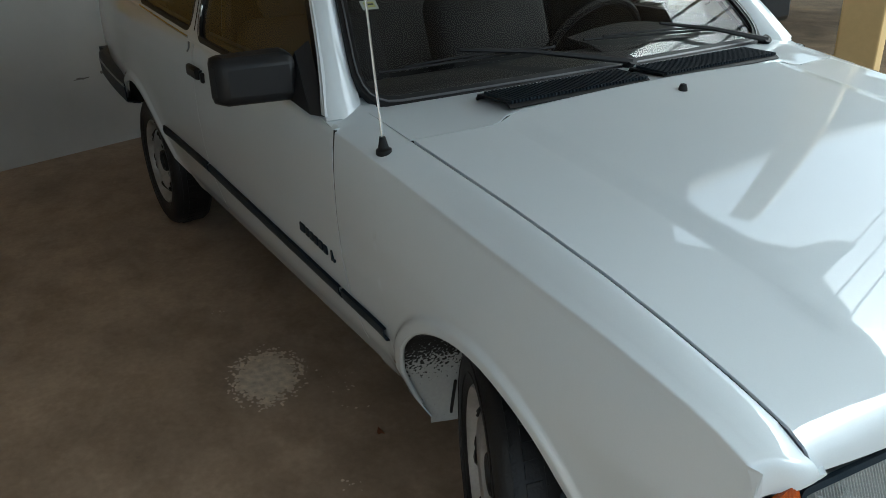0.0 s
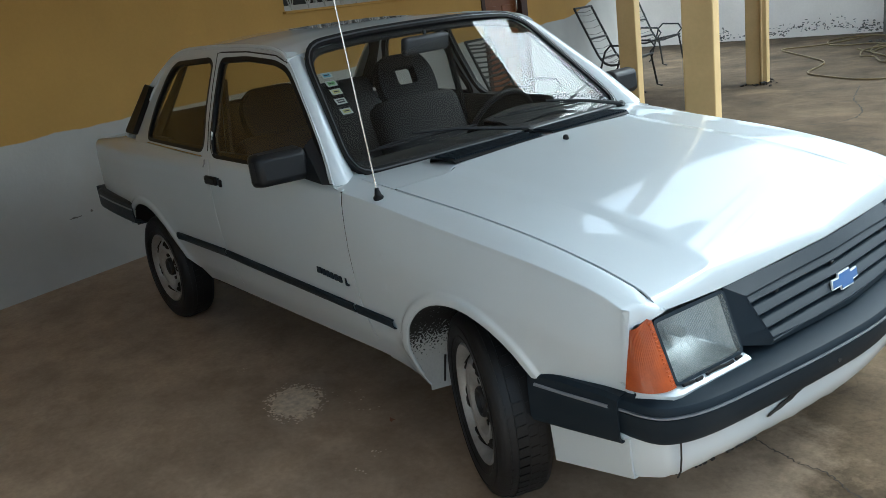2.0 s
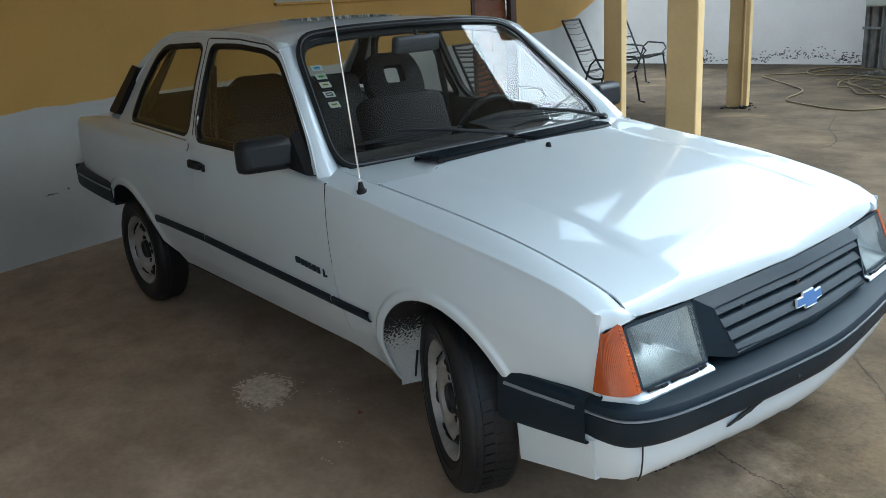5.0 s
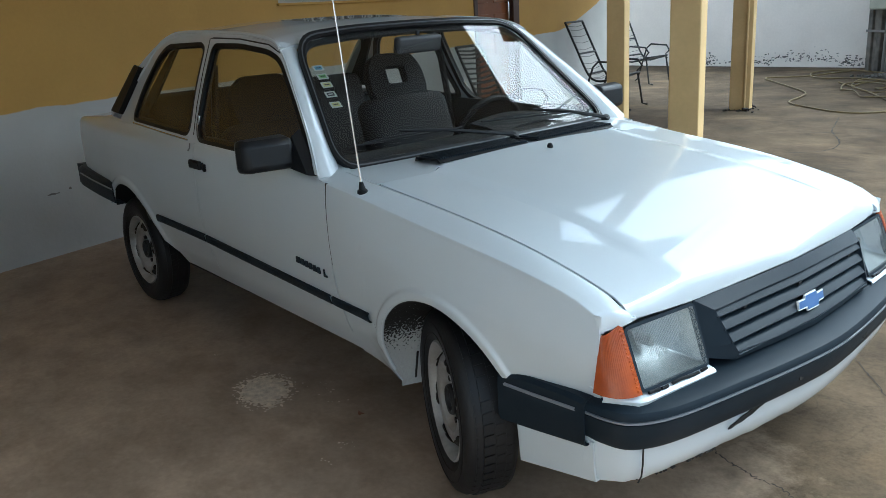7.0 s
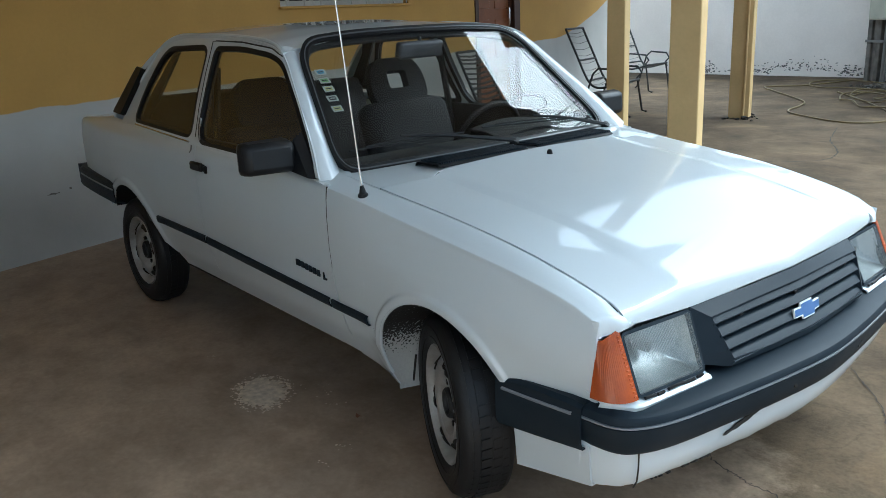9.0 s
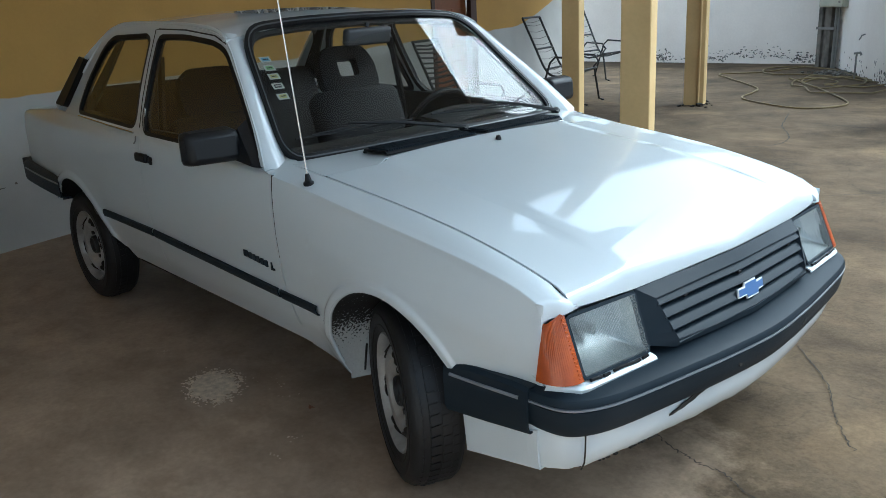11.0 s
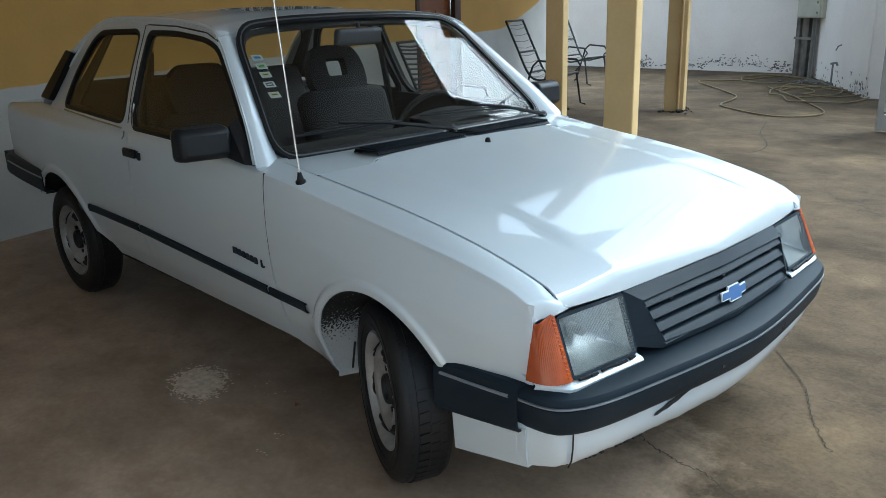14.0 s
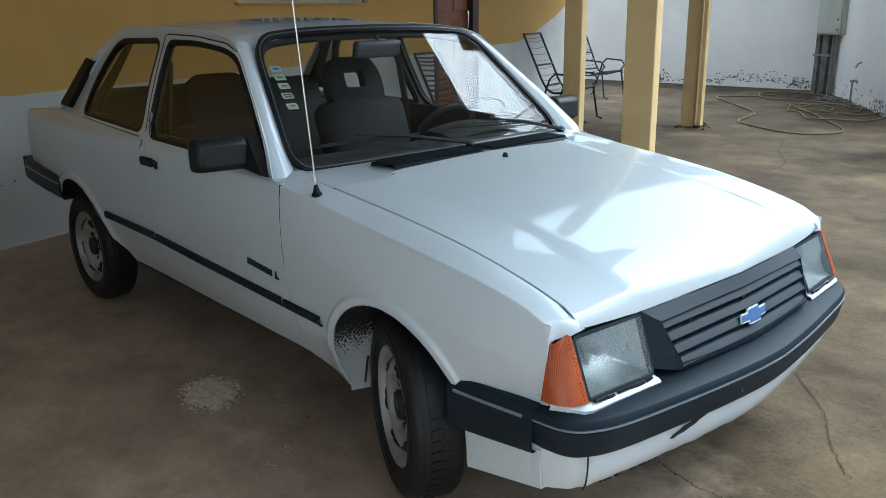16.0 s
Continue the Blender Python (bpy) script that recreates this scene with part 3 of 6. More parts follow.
def fair(xs, vs, degree=4):
    """Fair curve through places along the car: one polynomial, so that reflections stay smooth."""
    c = np.polyfit(xs, vs, degree)
    return lambda x: float(np.polyval(c, x))


def smooth_step(t):
    t = min(1.0, max(0.0, t))
    return t * t * (3 - 2 * t)


def side_y(x, z):
    """Half width of the body at a place of its side."""
    y = ip(z, [0.15, 0.2, 0.3, 0.4, 0.5, 0.6, 0.70, 0.78, 0.84, 0.90, 0.95], [0.59, 0.63, 0.69, 0.735, 0.762, 0.776, 0.782, 0.782, 0.780, 0.772, 0.752])
    if x > 0.15:
        y -= 0.05 * ((x - 0.15) / 0.5) ** 2
    if x < -2.2:
        y -= 0.05 * ((-2.2 - x) / 0.9) ** 2
    for ax, az, a, b in (FA, RA):
        d = (math.hypot((x - ax) / a, (z - az) / b) - 1) * 0.34
        y += 0.009 * (1 - smooth_step((d - 0.018) / 0.016)) + 0.007 * math.exp(-((d - 0.01) / 0.055) ** 2)
    return y


def sill_z(x):
    return ip(x, [-1.95, -0.45, -0.36, -0.25], [0.322, 0.300, 0.282, 0.235])


def low_z(x, arch, front, rear):
    """Lower edge of the side panels: the wheel opening, or the edge beside it."""
    ax, az, a, b = arch
    beside = front if x > ax else rear
    if abs(x - ax) < a:
        return max(az + b * math.sqrt(1 - ((x - ax) / a) ** 2), beside)
    return beside


gap_z = fair([-0.40, -0.274, -0.107, 0.022, 0.141, 0.251, 0.352, 0.445, 0.523, 0.576, 0.606], [0.901, 0.886, 0.868, 0.856, 0.839, 0.822, 0.802, 0.780, 0.755, 0.735, 0.721])
knee_z = fair([-0.257, -0.107, 0.021, 0.14, 0.252, 0.348, 0.448, 0.563, 0.648], [0.906, 0.885, 0.869, 0.855, 0.839, 0.821, 0.798, 0.763, 0.731])
crease_z = fair([-0.42, -0.2, 0.0, 0.25, 0.45, 0.58, 0.63], [0.886, 0.857, 0.829, 0.793, 0.760, 0.727, 0.708])


def gap_y(x):
    return ip(x, [-0.4, 0.2, 0.35, 0.45, 0.55, 0.62, 0.66], [0.673, 0.671, 0.666, 0.660, 0.650, 0.643, 0.640])


def crease_y(x):
    return ip(x, [-0.42, -0.2, 0.0, 0.25, 0.45, 0.55, 0.60, 0.625], [0.772, 0.762, 0.755, 0.747, 0.738, 0.730, 0.723, 0.716])


def stations(x0, x1, arch, n=14):
    ax, az, a, b = arch
    xs = list(np.linspace(x0, x1, n))
    xs += [ax + a * math.cos(q) for q in np.linspace(0.02, math.pi - 0.02, 41)] + [ax - a - 1e-4, ax + a + 1e-4]
    return sorted(x for x in xs if x0 <= x <= x1)


def cabin(u, v, side):
    """Plane of the upper side with its windows."""
    return (u, side * (0.775 - 0.42 * (v - 0.88) - 0.02 * max(0, -u - 2.0)), v)


def screen_edge(z, side):
    """Outer edge of the windscreen's seal."""
    return np.array((-0.474 - 1.102 * (z - 0.905), side * (0.694 - 0.335 * (z - 0.905)), z))


def car_sides(side):
    # front wing: side, rounded shoulder, sloping facet up to the bonnet, and its front lip over the indicator
    cols = []
    xs = stations(-0.4215, 0.604, FA, 26)
    for x in xs:
        z0, zc, yc = low_z(x, FA, 0.36, sill_z(x)), crease_z(x) - 0.016 * (max(0.0, x - 0.53) / 0.092) ** 2, crease_y(x)
        s = (x + 0.4215) / 1.0255
        col = []
        for q in np.linspace(0, 1, 40) ** 1.15:
            z = z0 + (zc - 0.004 - z0) * q
            k = min(1.0, max(0.0, (z - (zc - 0.16)) / 0.15)) ** 1.3
            y = side_y(x, z)
            y += (yc - side_y(x, zc)) * k
            col.append((x, -y, z))
        ys = -col[-1][1]
        for q in (0.33, 0.66, 1.0):
            a = q * math.pi / 2
            col.append((x, -ys + 0.004 * (1 - math.cos(a)), zc - 0.004 + 0.004 * math.sin(a)))
        for t in (0.2, 0.4, 0.6, 0.8, 0.93, 1.0):
            xt = -0.4215 + (0.604 + 0.028 * smooth_step(t * 1.3) + 0.4215) * s
            zt, yt = gap_z(min(xt, 0.65)), gap_y(xt)
            if xt > 0.60:
                zt -= 0.020 * ((xt - 0.60) / 0.05) ** 2
            yy, zz = (ys - 0.004) * (1 - t) + yt * t, zc * (1 - t) + zt * t
            col.append((xt, -yy, zz + 0.0025 * math.sin(t * math.pi) - (0.003 if t == 1.0 else 0)))
        col.append((col[-1][0], col[-1][1] + 0.001, col[-1][2] - 0.03))
        cols.append(col)
    # the wing rolls over at its front, down to the top of the indicator, and inwards behind it
    last = cols[-1]
    tops = [0.657 + 0.023 * min(1.0, max(0.0, (i - 41) / 7)) for i in range(len(last))]
    fronts = []
    for q in (0.17, 0.34, 0.5, 0.67, 0.84, 1.0):
        w = q * math.pi / 2
        row = [(p[0] + 0.021 * (math.sin(w) if i >= 40 else q), p[1] + (0.004 if i >= 40 else 0.003) * q * q, p[2] - (max(0.0, p[2] - zt) * (1 - math.cos(w)) if i >= 40 else 0)) for i, (p, zt) in enumerate(zip(last[:-1], tops))]
        fronts.append(row + [(row[-1][0] - 0.002, row[-1][1] + 0.001, row[-1][2] - 0.02 * (1 - q) - 0.003)])
    foot = [(p[0], p[1] + 0.010, min(p[2], zt)) for p, zt in zip(fronts[-1], tops)]
    inner = [(p[0] - 0.03, p[1] + 0.02, p[2]) for p in foot]
    cols += fronts + [foot, inner]
    wing = grid("front_wing", mirrored(cols, side), PAINT, car, solid=0.004, sharp=40)
    # lips round the wheel openings
    for cx, cz, a, b, a0, a1 in ((*FA, 0.35, math.pi - 0.02), (*RA, 0.42, math.pi - 0.75)):
        pts = []
        for q in np.linspace(a0, a1, 34):
            x, z = cx + a * math.cos(q), cz + b * math.sin(q)
            pts.append((x, side * (side_y(x, z) - 0.006), z))
        tube("arch_lip", pts, 0.0055, PAINT, car, n=8)
    # door
    cols = []
    for x in np.linspace(-1.4265, -0.4275, 26):
        zb = ip(x, [-1.5, -0.42], [0.937, 0.893])
        cols.append([(x, -side_y(x, z), z) for z in np.linspace(0.372, zb - 0.02, 24)] + [(x, -side_y(x, zb - 0.02) + 0.018 * (1 - math.cos(q)), zb - 0.02 + 0.02 * math.sin(q)) for q in (0.5, 1.0, math.pi / 2)])
    d = grid("door", mirrored(cols, side), PAINT, car, solid=0.004)
    grid("sill", mirrored([[(x + max(0.0, 0.369 - z) * max(0.0, (-1.45 - x) / 0.44) * 0.9, -side_y(x, z) + (0.004 if k < 7 else 0.05), z) for k, z in enumerate(list(np.linspace(0.369, sill_z(x), 7)) + [sill_z(x) - 0.004])] for x in np.linspace(-1.886, -0.4275, 24)], side), PAINT, car, solid=0.004)
    tube("door_gap", [(-0.4248, side * (side_y(-0.42, z) - 0.005), z) for z in np.linspace(0.888, 0.62, 8)], 0.0042, LINER, d, n=5)
    # rear quarter
    cols = []
    for x in stations(-3.09, -1.4295, RA, 30):
        z0 = low_z(x, RA, ip(x, [-1.94, -1.885, -1.43], [0.415, 0.372, 0.372]), 0.505)
        zt = ip(x, [-3.1, -2.55, -2.1, -1.43], [0.925, 0.965, 0.955, 0.937])
        cols.append([(x, -side_y(x, z), z) for z in z0 + (zt - 0.03 - z0) * np.linspace(0, 1, 36) ** 1.15] + [(x, -side_y(x, zt - 0.03) + 0.03 * (1 - math.cos(q)), zt - 0.03 + 0.03 * math.sin(q)) for q in (0.5, 1.0, math.pi / 2)])
    rear = grid("rear_wing", mirrored(cols, side), PAINT, car, solid=0.004)
    tube("quarter_seam", [(-1.452, side * (side_y(-1.45, 0.90) + 0.001), 0.925), (-1.462, side * (side_y(-1.46, 0.90) + 0.001), 0.905), (-1.478, side * (side_y(-1.48, 0.89) + 0.001), 0.893)], 0.003, STRIP, rear, n=5)

    # upper side with its window openings
    def up(u, v):
        return cabin(u, v, side)
    outline = smooth_line([(-0.470, 0.905), (-0.571, 1.006), (-0.764, 1.168), (-0.892, 1.270), (-1.0, 1.315), (-1.2, 1.337), (-1.5, 1.349), (-1.8, 1.352), (-1.93, 1.343), (-2.03, 1.315), (-2.10, 1.27), (-2.19, 1.18), (-2.27, 1.08), (-2.33, 0.99), (-2.35, 0.955)], 5)
    outline += [(-2.1, 0.94), (-1.43, 0.925), (-0.9, 0.905)]
    dw = rounded([(-1.405, 0.930), (-1.458, 0.99), (-1.484, 1.16), (-1.490, 1.307), (-1.24, 1.305), (-1.0, 1.284), (-0.892, 1.256), (-0.712, 1.115), (-0.602, 1.022), (-0.494, 0.915), (-0.9, 0.922)], 0.05)
    qw = rounded([(-2.190, 0.965), (-2.150, 1.11), (-2.045, 1.255), (-1.955, 1.305), (-1.592, 1.312), (-1.545, 1.29), (-1.537, 1.12), (-1.488, 0.942)], 0.06)
    cab = sheet("cabin_side", outline, [dw, qw], up, PAINT, car, solid=0.012, offset=0)
    for nm, hole in (("door_window", dw), ("quarter_window", qw)):
        def at(u, v, d=0.0):
            p = up(u, v)
            return (p[0], p[1] + side * d, p[2])
        ring("window_seal", inset(hole, -0.004), inset(hole, 0.016), lambda u, v: at(u, v, 0.006), BLACK, cab, solid=0.012)
        ring("window_lining", inset(hole, -0.008), inset(hole, 0.020), lambda u, v: at(u, v, -0.014), DASH, cab, solid=0.008)
        sheet(nm, inset(hole, 0.010), [], lambda u, v: at(u, v, -0.004), GLASS, cab, solid=0.0).visible_shadow = False
    # gutter along the roof, gap of the door frame, bead at the foot of the quarter window
    tube("drip_rail", [(p[0], p[1] + side * 0.004, p[2] + 0.002) for p in (up(*q) for q in outline[16:58])], 0.008, PAINT, cab, n=8)
    tube("door_frame_gap", [(p[0], p[1] + side * 0.005, p[2]) for p in (up(*q) for q in ((-1.455, 0.955), (-1.49, 1.06), (-1.512, 1.20), (-1.518, 1.325), (-1.49, 1.328), (-1.25, 1.322), (-1.0, 1.300), (-0.905, 1.272)))], 0.0035, BLACK, cab, n=6)
    tube("window_bead", [(p[0], p[1] + side * 0.008, p[2]) for p in (up(*q) for q in ((-2.15, 0.958), (-1.8, 0.944), (-1.50, 0.933)))], 0.004, CHROME, cab, n=6)
    tube("pane_channel", [(p[0], p[1] + side * 0.004, p[2]) for p in (up(*q) for q in ((-1.405, 0.945), (-1.438, 0.985), (-1.452, 1.03)))], 0.004, CHROME, cab, "bright metal window channel", n=6)

    # slatted black trim on the rear pillar
    def out(u, v):
        p = up(u, v)
        return (p[0] - 0.012, p[1] + side * 0.012, p[2])
    sheet("pillar_trim", rounded([(-2.43, 0.992), (-2.31, 0.985), (-2.175, 1.20), (-2.25, 1.212)], 0.02), [], out, BLACK, cab, "black plastic air outlet", solid=0.04, offset=0)
    # windscreen pillar: from the screen's seal round to the door opening, one soft bend
    cols = []
    for q in np.linspace(0, 1, 18):
        z = 0.898 + q * 0.408
        w = screen_edge(z, side) + np.array((-0.016, side * -0.022, -0.012))
        ex = ip(z, [0.885, 0.915, 1.022, 1.115, 1.256, 1.31], [-0.455, -0.484, -0.596, -0.707, -0.884, -0.980])
        e = np.array((ex, side * (0.775 - 0.42 * (z - 0.88) + 0.0085 * min(1.0, (z - 0.896) / 0.03)), z))
        c = (w + e) / 2 + np.array((0.034, side * 0.019, 0.014))
        cols.append([(1 - t) ** 2 * w + 2 * t * (1 - t) * c + t * t * e for t in np.linspace(0, 1, 9)])
    grid("screen_pillar", np.array(cols), PAINT, car, solid=0.008)
    foot = []
    for q in np.linspace(0, 1, 8):
        row = []
        for t in np.linspace(0, 1, 7):
            x = -0.545 + 0.127 * q
            yi, yo = 0.672 - 0.06 * (1 - q), 0.769
            zi, zo = 0.914 * (1 - q) + (gap_z(-0.418) - 0.0012) * q, 0.912 * (1 - q) + (crease_z(-0.418) - 0.0012) * q
            row.append((x, side * (yi + (yo - yi) * t), zi * (1 - t) + zo * t + 0.002 * math.sin(t * math.pi)))
        foot.append(row)
    grid("pillar_foot", foot, PAINT, car, solid=0.004)
    # rubbing strip in three lengths
    for x0, x1, dz0, dz1 in ((-1.955, -1.435, 0.533, 0.528), (-1.42, -0.475, 0.527, 0.486), (-0.462, -0.255, 0.485, 0.478)):
        geo = []
        for x in np.linspace(x0, x1, 10):
            z = ip(x, [x0, x1], [dz0, dz1])
            geo.append([(x, -side_y(x, z + k) - o, z + k) for k, o in ((-0.0175, 0.001), (-0.0155, 0.009), (0.0, 0.012), (0.0155, 0.009), (0.0175, 0.001))])
        grid("side_strip", mirrored(geo, side), PLASTIC, car, "dark grey rubbing strip", solid=0.004)

    # handle and lock
    y = side_y(-1.4, 0.84)

    def sbox(nm, lo, hi, mt, par, bv=0.006, lab=""):
        v, f = box_geo((lo[0], -hi[1], lo[2]), (hi[0], -lo[1], hi[2]))
        if side > 0:
            v = [Vector((p.x, -p.y, p.z)) for p in v]
        return mesh_ob(nm, v, f, mt, par, lab, bevel=bv)
    hb = sbox("door_handle", (-1.448, y - 0.004, 0.828), (-1.345, y + 0.016, 0.864), BLACK, d, 0.008, "black door handle")
    sbox("handle_recess", (-1.342, y - 0.004, 0.830), (-1.332, y + 0.006, 0.859), PLASTIC, hb, 0.002)
    sbox("lock", (-1.327, y - 0.004, 0.824), (-1.308, y + 0.010, 0.856), BLACK, d)
    # mirror
    ctr = Vector((-0.635, -0.855, 0.972))
    pts = [(-0.04, -0.098, -0.058), (-0.04, 0.085, -0.058), (-0.04, 0.085, 0.058), (-0.04, -0.098, 0.058), (0.03, -0.088, -0.048), (0.05, 0.085, -0.052), (0.04, 0.085, 0.048), (0.025, -0.088, 0.048)]
    v = [ctr + Vector(p) for p in pts]
    f = [(0, 1, 2, 3), (4, 7, 6, 5), (0, 4, 5, 1), (1, 5, 6, 2), (2, 6, 7, 3), (3, 7, 4, 0)]
    if side > 0:
        v = [Vector((p.x, -p.y, p.z)) for p in v]
    mir = mesh_ob("mirror", v, f, MIRRORBLACK, car, "black plastic door mirror", bevel=0.02)
    mv = [(-0.478, 0.762, 0.903), (-0.66, 0.762, 0.92), (-0.630, 0.725, 1.04), (-0.500, 0.790, 0.908), (-0.66, 0.792, 0.925), (-0.620, 0.765, 1.02)]
    mesh_ob("mirror_foot", [(a, side * b, c) for a, b, c in mv], [(0, 1, 2), (3, 5, 4), (0, 3, 4, 1), (1, 4, 5, 2), (2, 5, 3, 0)], MIRRORBLACK, mir)
    arm = [(-0.665, 0.76, 0.925), (-0.595, 0.76, 0.925), (-0.605, 0.76, 1.010), (-0.66, 0.76, 1.010), (-0.66, 0.72, 0.918), (-0.575, 0.73, 0.914), (-0.615, 0.705, 0.995), (-0.655, 0.70, 0.998)]
    mesh_ob("mirror_arm", [(a, side * (b + (0.03 if k < 4 else 0.05)), c) for k, (a, b, c) in enumerate(arm)], [(0, 1, 2, 3), (4, 7, 6, 5), (0, 4, 5, 1), (1, 5, 6, 2), (2, 6, 7, 3), (3, 7, 4, 0)], MIRRORBLACK, mir, bevel=0.012)
    w = [ctr + Vector(p) for p in ((-0.041, -0.072, -0.036), (-0.041, 0.062, -0.036), (-0.041, 0.062, 0.036), (-0.041, -0.072, 0.036))]
    mesh_ob("mirror_glass", [Vector((p.x, p.y * (-side), p.z)) for p in w], [(0, 1, 2, 3)], CHROME, mir, solid=0.002)


for side in (-1, 1):
    car_sides(side)


# ---- bonnet, scuttle, roof, boot
def hood_z(x, y):
    """Flat middle panel with a slight crown, a knee at 0.45 m and a plain strip out to the wings."""
    a = abs(y)
    zk, zs = knee_z(x), gap_z(x)
    if x > 0.60:
        zs -= 0.020 * ((x - 0.60) / 0.05) ** 2
    k = 0.450
    if a < k:
        return zk + 0.011 * (1 - (a / k) ** 2)
    t = (a - k) / (gap_y(x) - k)
    step = 0.0065 * smooth_step((a - k) / 0.012) * (1 - smooth_step((x - 0.45) / 0.15))
    return (zk - step * (1 - t)) * (1 - t) + zs * t


def hood_front(y):
    return 0.711 - 0.088 * abs(y) - 0.012 * (abs(y) / 0.64) ** 4


def lip_z(y):
    return ip(abs(y), [0, 0.2, 0.42, 0.55, 0.645], [0.686, 0.679, 0.671, 0.672, 0.675])


def hood_rear(y):
    return ip(abs(y), [0, 0.40, 0.455, 0.50, 0.672], [-0.266, -0.262, -0.256, -0.240, -0.272])


P = []
for f in [-1.0, -0.985, -0.95, -0.9, -0.85, -0.8, -0.75, -0.71] + list(np.linspace(-0.695, 0.695, 31)) + [0.71, 0.75, 0.8, 0.85, 0.9, 0.95, 0.985, 1.0]:
    xr, xf = hood_rear(f * 0.672), hood_front(f * 0.645)
    row = []
    for t in np.linspace(0, 1, 44):
        x = xr + (xf - 0.016 - xr) * t
        y = f * (gap_y(x) - 0.0035)
        row.append((x, y, hood_z(x, y)))
    x0, y0, z0 = row[-1]
    zl = lip_z(y0)
    h = max(z0 - zl, 0.012)
    for q in (0.25, 0.5, 0.75, 1.0):
        a = q * math.pi / 2
        row.append((x0 + 0.016 * math.sin(a), y0, z0 - h * (0.25 * math.sin(a) + 0.75 * (1 - math.cos(a)))))
    row.append((x0 + 0.006, y0, row[-1][2] - 0.003))
    P.append(row)
hood = grid("bonnet", P, PAINT, car, solid=0.006, sharp=50)
mesh_ob("washer_jet", *lathe_geo([(0.0, 0.014), (0.007, 0.012), (0.010, 0.004), (0.011, -0.004)], 12), BLACK, hood)
bpy.data.objects["washer_jet"].data.transform(Matrix.Translation((-0.193, 0.003, hood_z(-0.193, 0.0) + 0.002)) @ pose(0, 0, 0, 90))
# scuttle in front of the screen
P = [[(x, y, ip(x, [-0.50, -0.45, hood_rear(y) - 0.003], [0.904, 0.905, hood_z(hood_rear(y), min(0.65, abs(y)))])) for x in np.linspace(-0.505, hood_rear(y) - 0.003, 8)] for y in np.linspace(-0.676, 0.676, 61)]
scuttle = grid("scuttle", P, PAINT, car, solid=0.003)
for y0, y1 in ((-0.432, -0.020), (0.030, 0.445)):
    base = []
    for y in np.linspace(y0, y1, 12):
        base.append([(x, y, 0.921 + o) for x, o in ((-0.402, -0.012), (-0.394, 0.0), (-0.284, 0.004), (-0.270, -0.006))])
    vent = grid("air_intake", base, BLACK, scuttle, "black slotted air intake", solid=0.004)
    n = 40
    for k in range(n):
        y = y0 + 0.010 + (y1 - y0 - 0.020) * k / (n - 1)
        box("intake_rib", (-0.380, y - 0.0024, 0.9225), (-0.276, y + 0.0024, 0.9290), PLASTIC, vent, bevel=0)
# dark well under bonnet and scuttle gaps
box("engine_bay", (-0.40, -0.60, 0.35), (0.56, 0.60, 0.62), LINER, car, bevel=0)


def rail_z(x):
    return ip(x, [-2.15, -2.05, -1.95, -1.8, -1.5, -1.2, -1.0, -0.9], [1.25, 1.305, 1.335, 1.350, 1.349, 1.335, 1.312, 1.285])


def rail_y(x):
    return 0.775 - 0.42 * (rail_z(x) - 0.88) + 0.012


P = []
for t in np.linspace(-1, 1, 25):
    row = []
    xf = -0.952 + 0.05 * t * t * abs(t)
    xr = -2.07 - 0.03 * (1 - t * t)
    for s in np.linspace(0, 1, 28):
        x = xf + (xr - xf) * s
        zr = rail_z(x)
        row.append((x, t * rail_y(x), zr + 0.036 * (1 - abs(t) ** 2.6) * min(1, 0.75 + 4 * s * (1 - s))))
    P.append(row)
roof = grid("roof", P, PAINT, car, solid=0.02)
# rear screen, boot lid and tail
P = [[(-2.05 - 0.47 * s, t * (0.56 + 0.09 * s), 1.335 + 0.012 * (1 - t * t) - 0.345 * s + 0.03 * math.sin(s * math.pi)) for s in np.linspace(0, 1, 10)] for t in np.linspace(-1, 1, 15)]
rg = grid("rear_window", P, GLASS, car, solid=0.0)
rg.visible_shadow = False
for sgn in (-1, 1):
    P = [[(-2.03 - 0.49 * s, sgn * ((0.555 + 0.09 * s) * (1 - t) + t * (0.60 + 0.125 * s)), 1.333 - 0.345 * s + 0.03 * math.sin(s * math.pi) - 0.01 * t) for s in np.linspace(0, 1, 8)] for t in np.linspace(0, 1, 4)]
    grid("rear_pillar", P, PAINT, car, solid=0.02)
tube("rear_screen_seal", smooth_line([(-2.10, -0.54, 1.285), (-2.12, 0, 1.298), (-2.10, 0.54, 1.285), (-2.52, 0.645, 0.992), (-2.53, 0, 1.0), (-2.52, -0.645, 0.992)], 6, True), 0.014, BLACK, car, closed=True)
P = [[(x, t * (0.722 - 0.04 * ((-2.5 - x) / 0.6) ** 2), ip(x, [-3.12, -3.07, -2.5], [0.905, 0.926, 0.966]) + 0.012 * (1 - t ** 4)) for x in np.linspace(-2.5, -3.12, 14)] for t in np.linspace(-1, 1, 17)]
grid("boot_lid", P, PAINT, car, solid=0.006)
P = [[(-3.12 - 0.05 * (1 - t * t) + 0.03 * (0.93 - z), t * 0.70, z) for z in np.linspace(0.92, 0.53, 8)] for t in np.linspace(-1, 1, 15)]
grid("tail_panel", P, PAINT, car, solid=0.006)
for sgn in (-1, 1):
    box("tail_lamp", (-3.165, min(sgn * 0.69, sgn * 0.40), 0.70), (-3.13, max(sgn * 0.69, sgn * 0.40), 0.86), AMBER, car, "amber and red tail lamp", bevel=0.01)


# ---- windscreen
def ws(u, v):
    return (-0.487 - 1.077 * (v - 0.912) + 0.016 * (1 - (u / 0.66) ** 2) - 0.012, u, v)


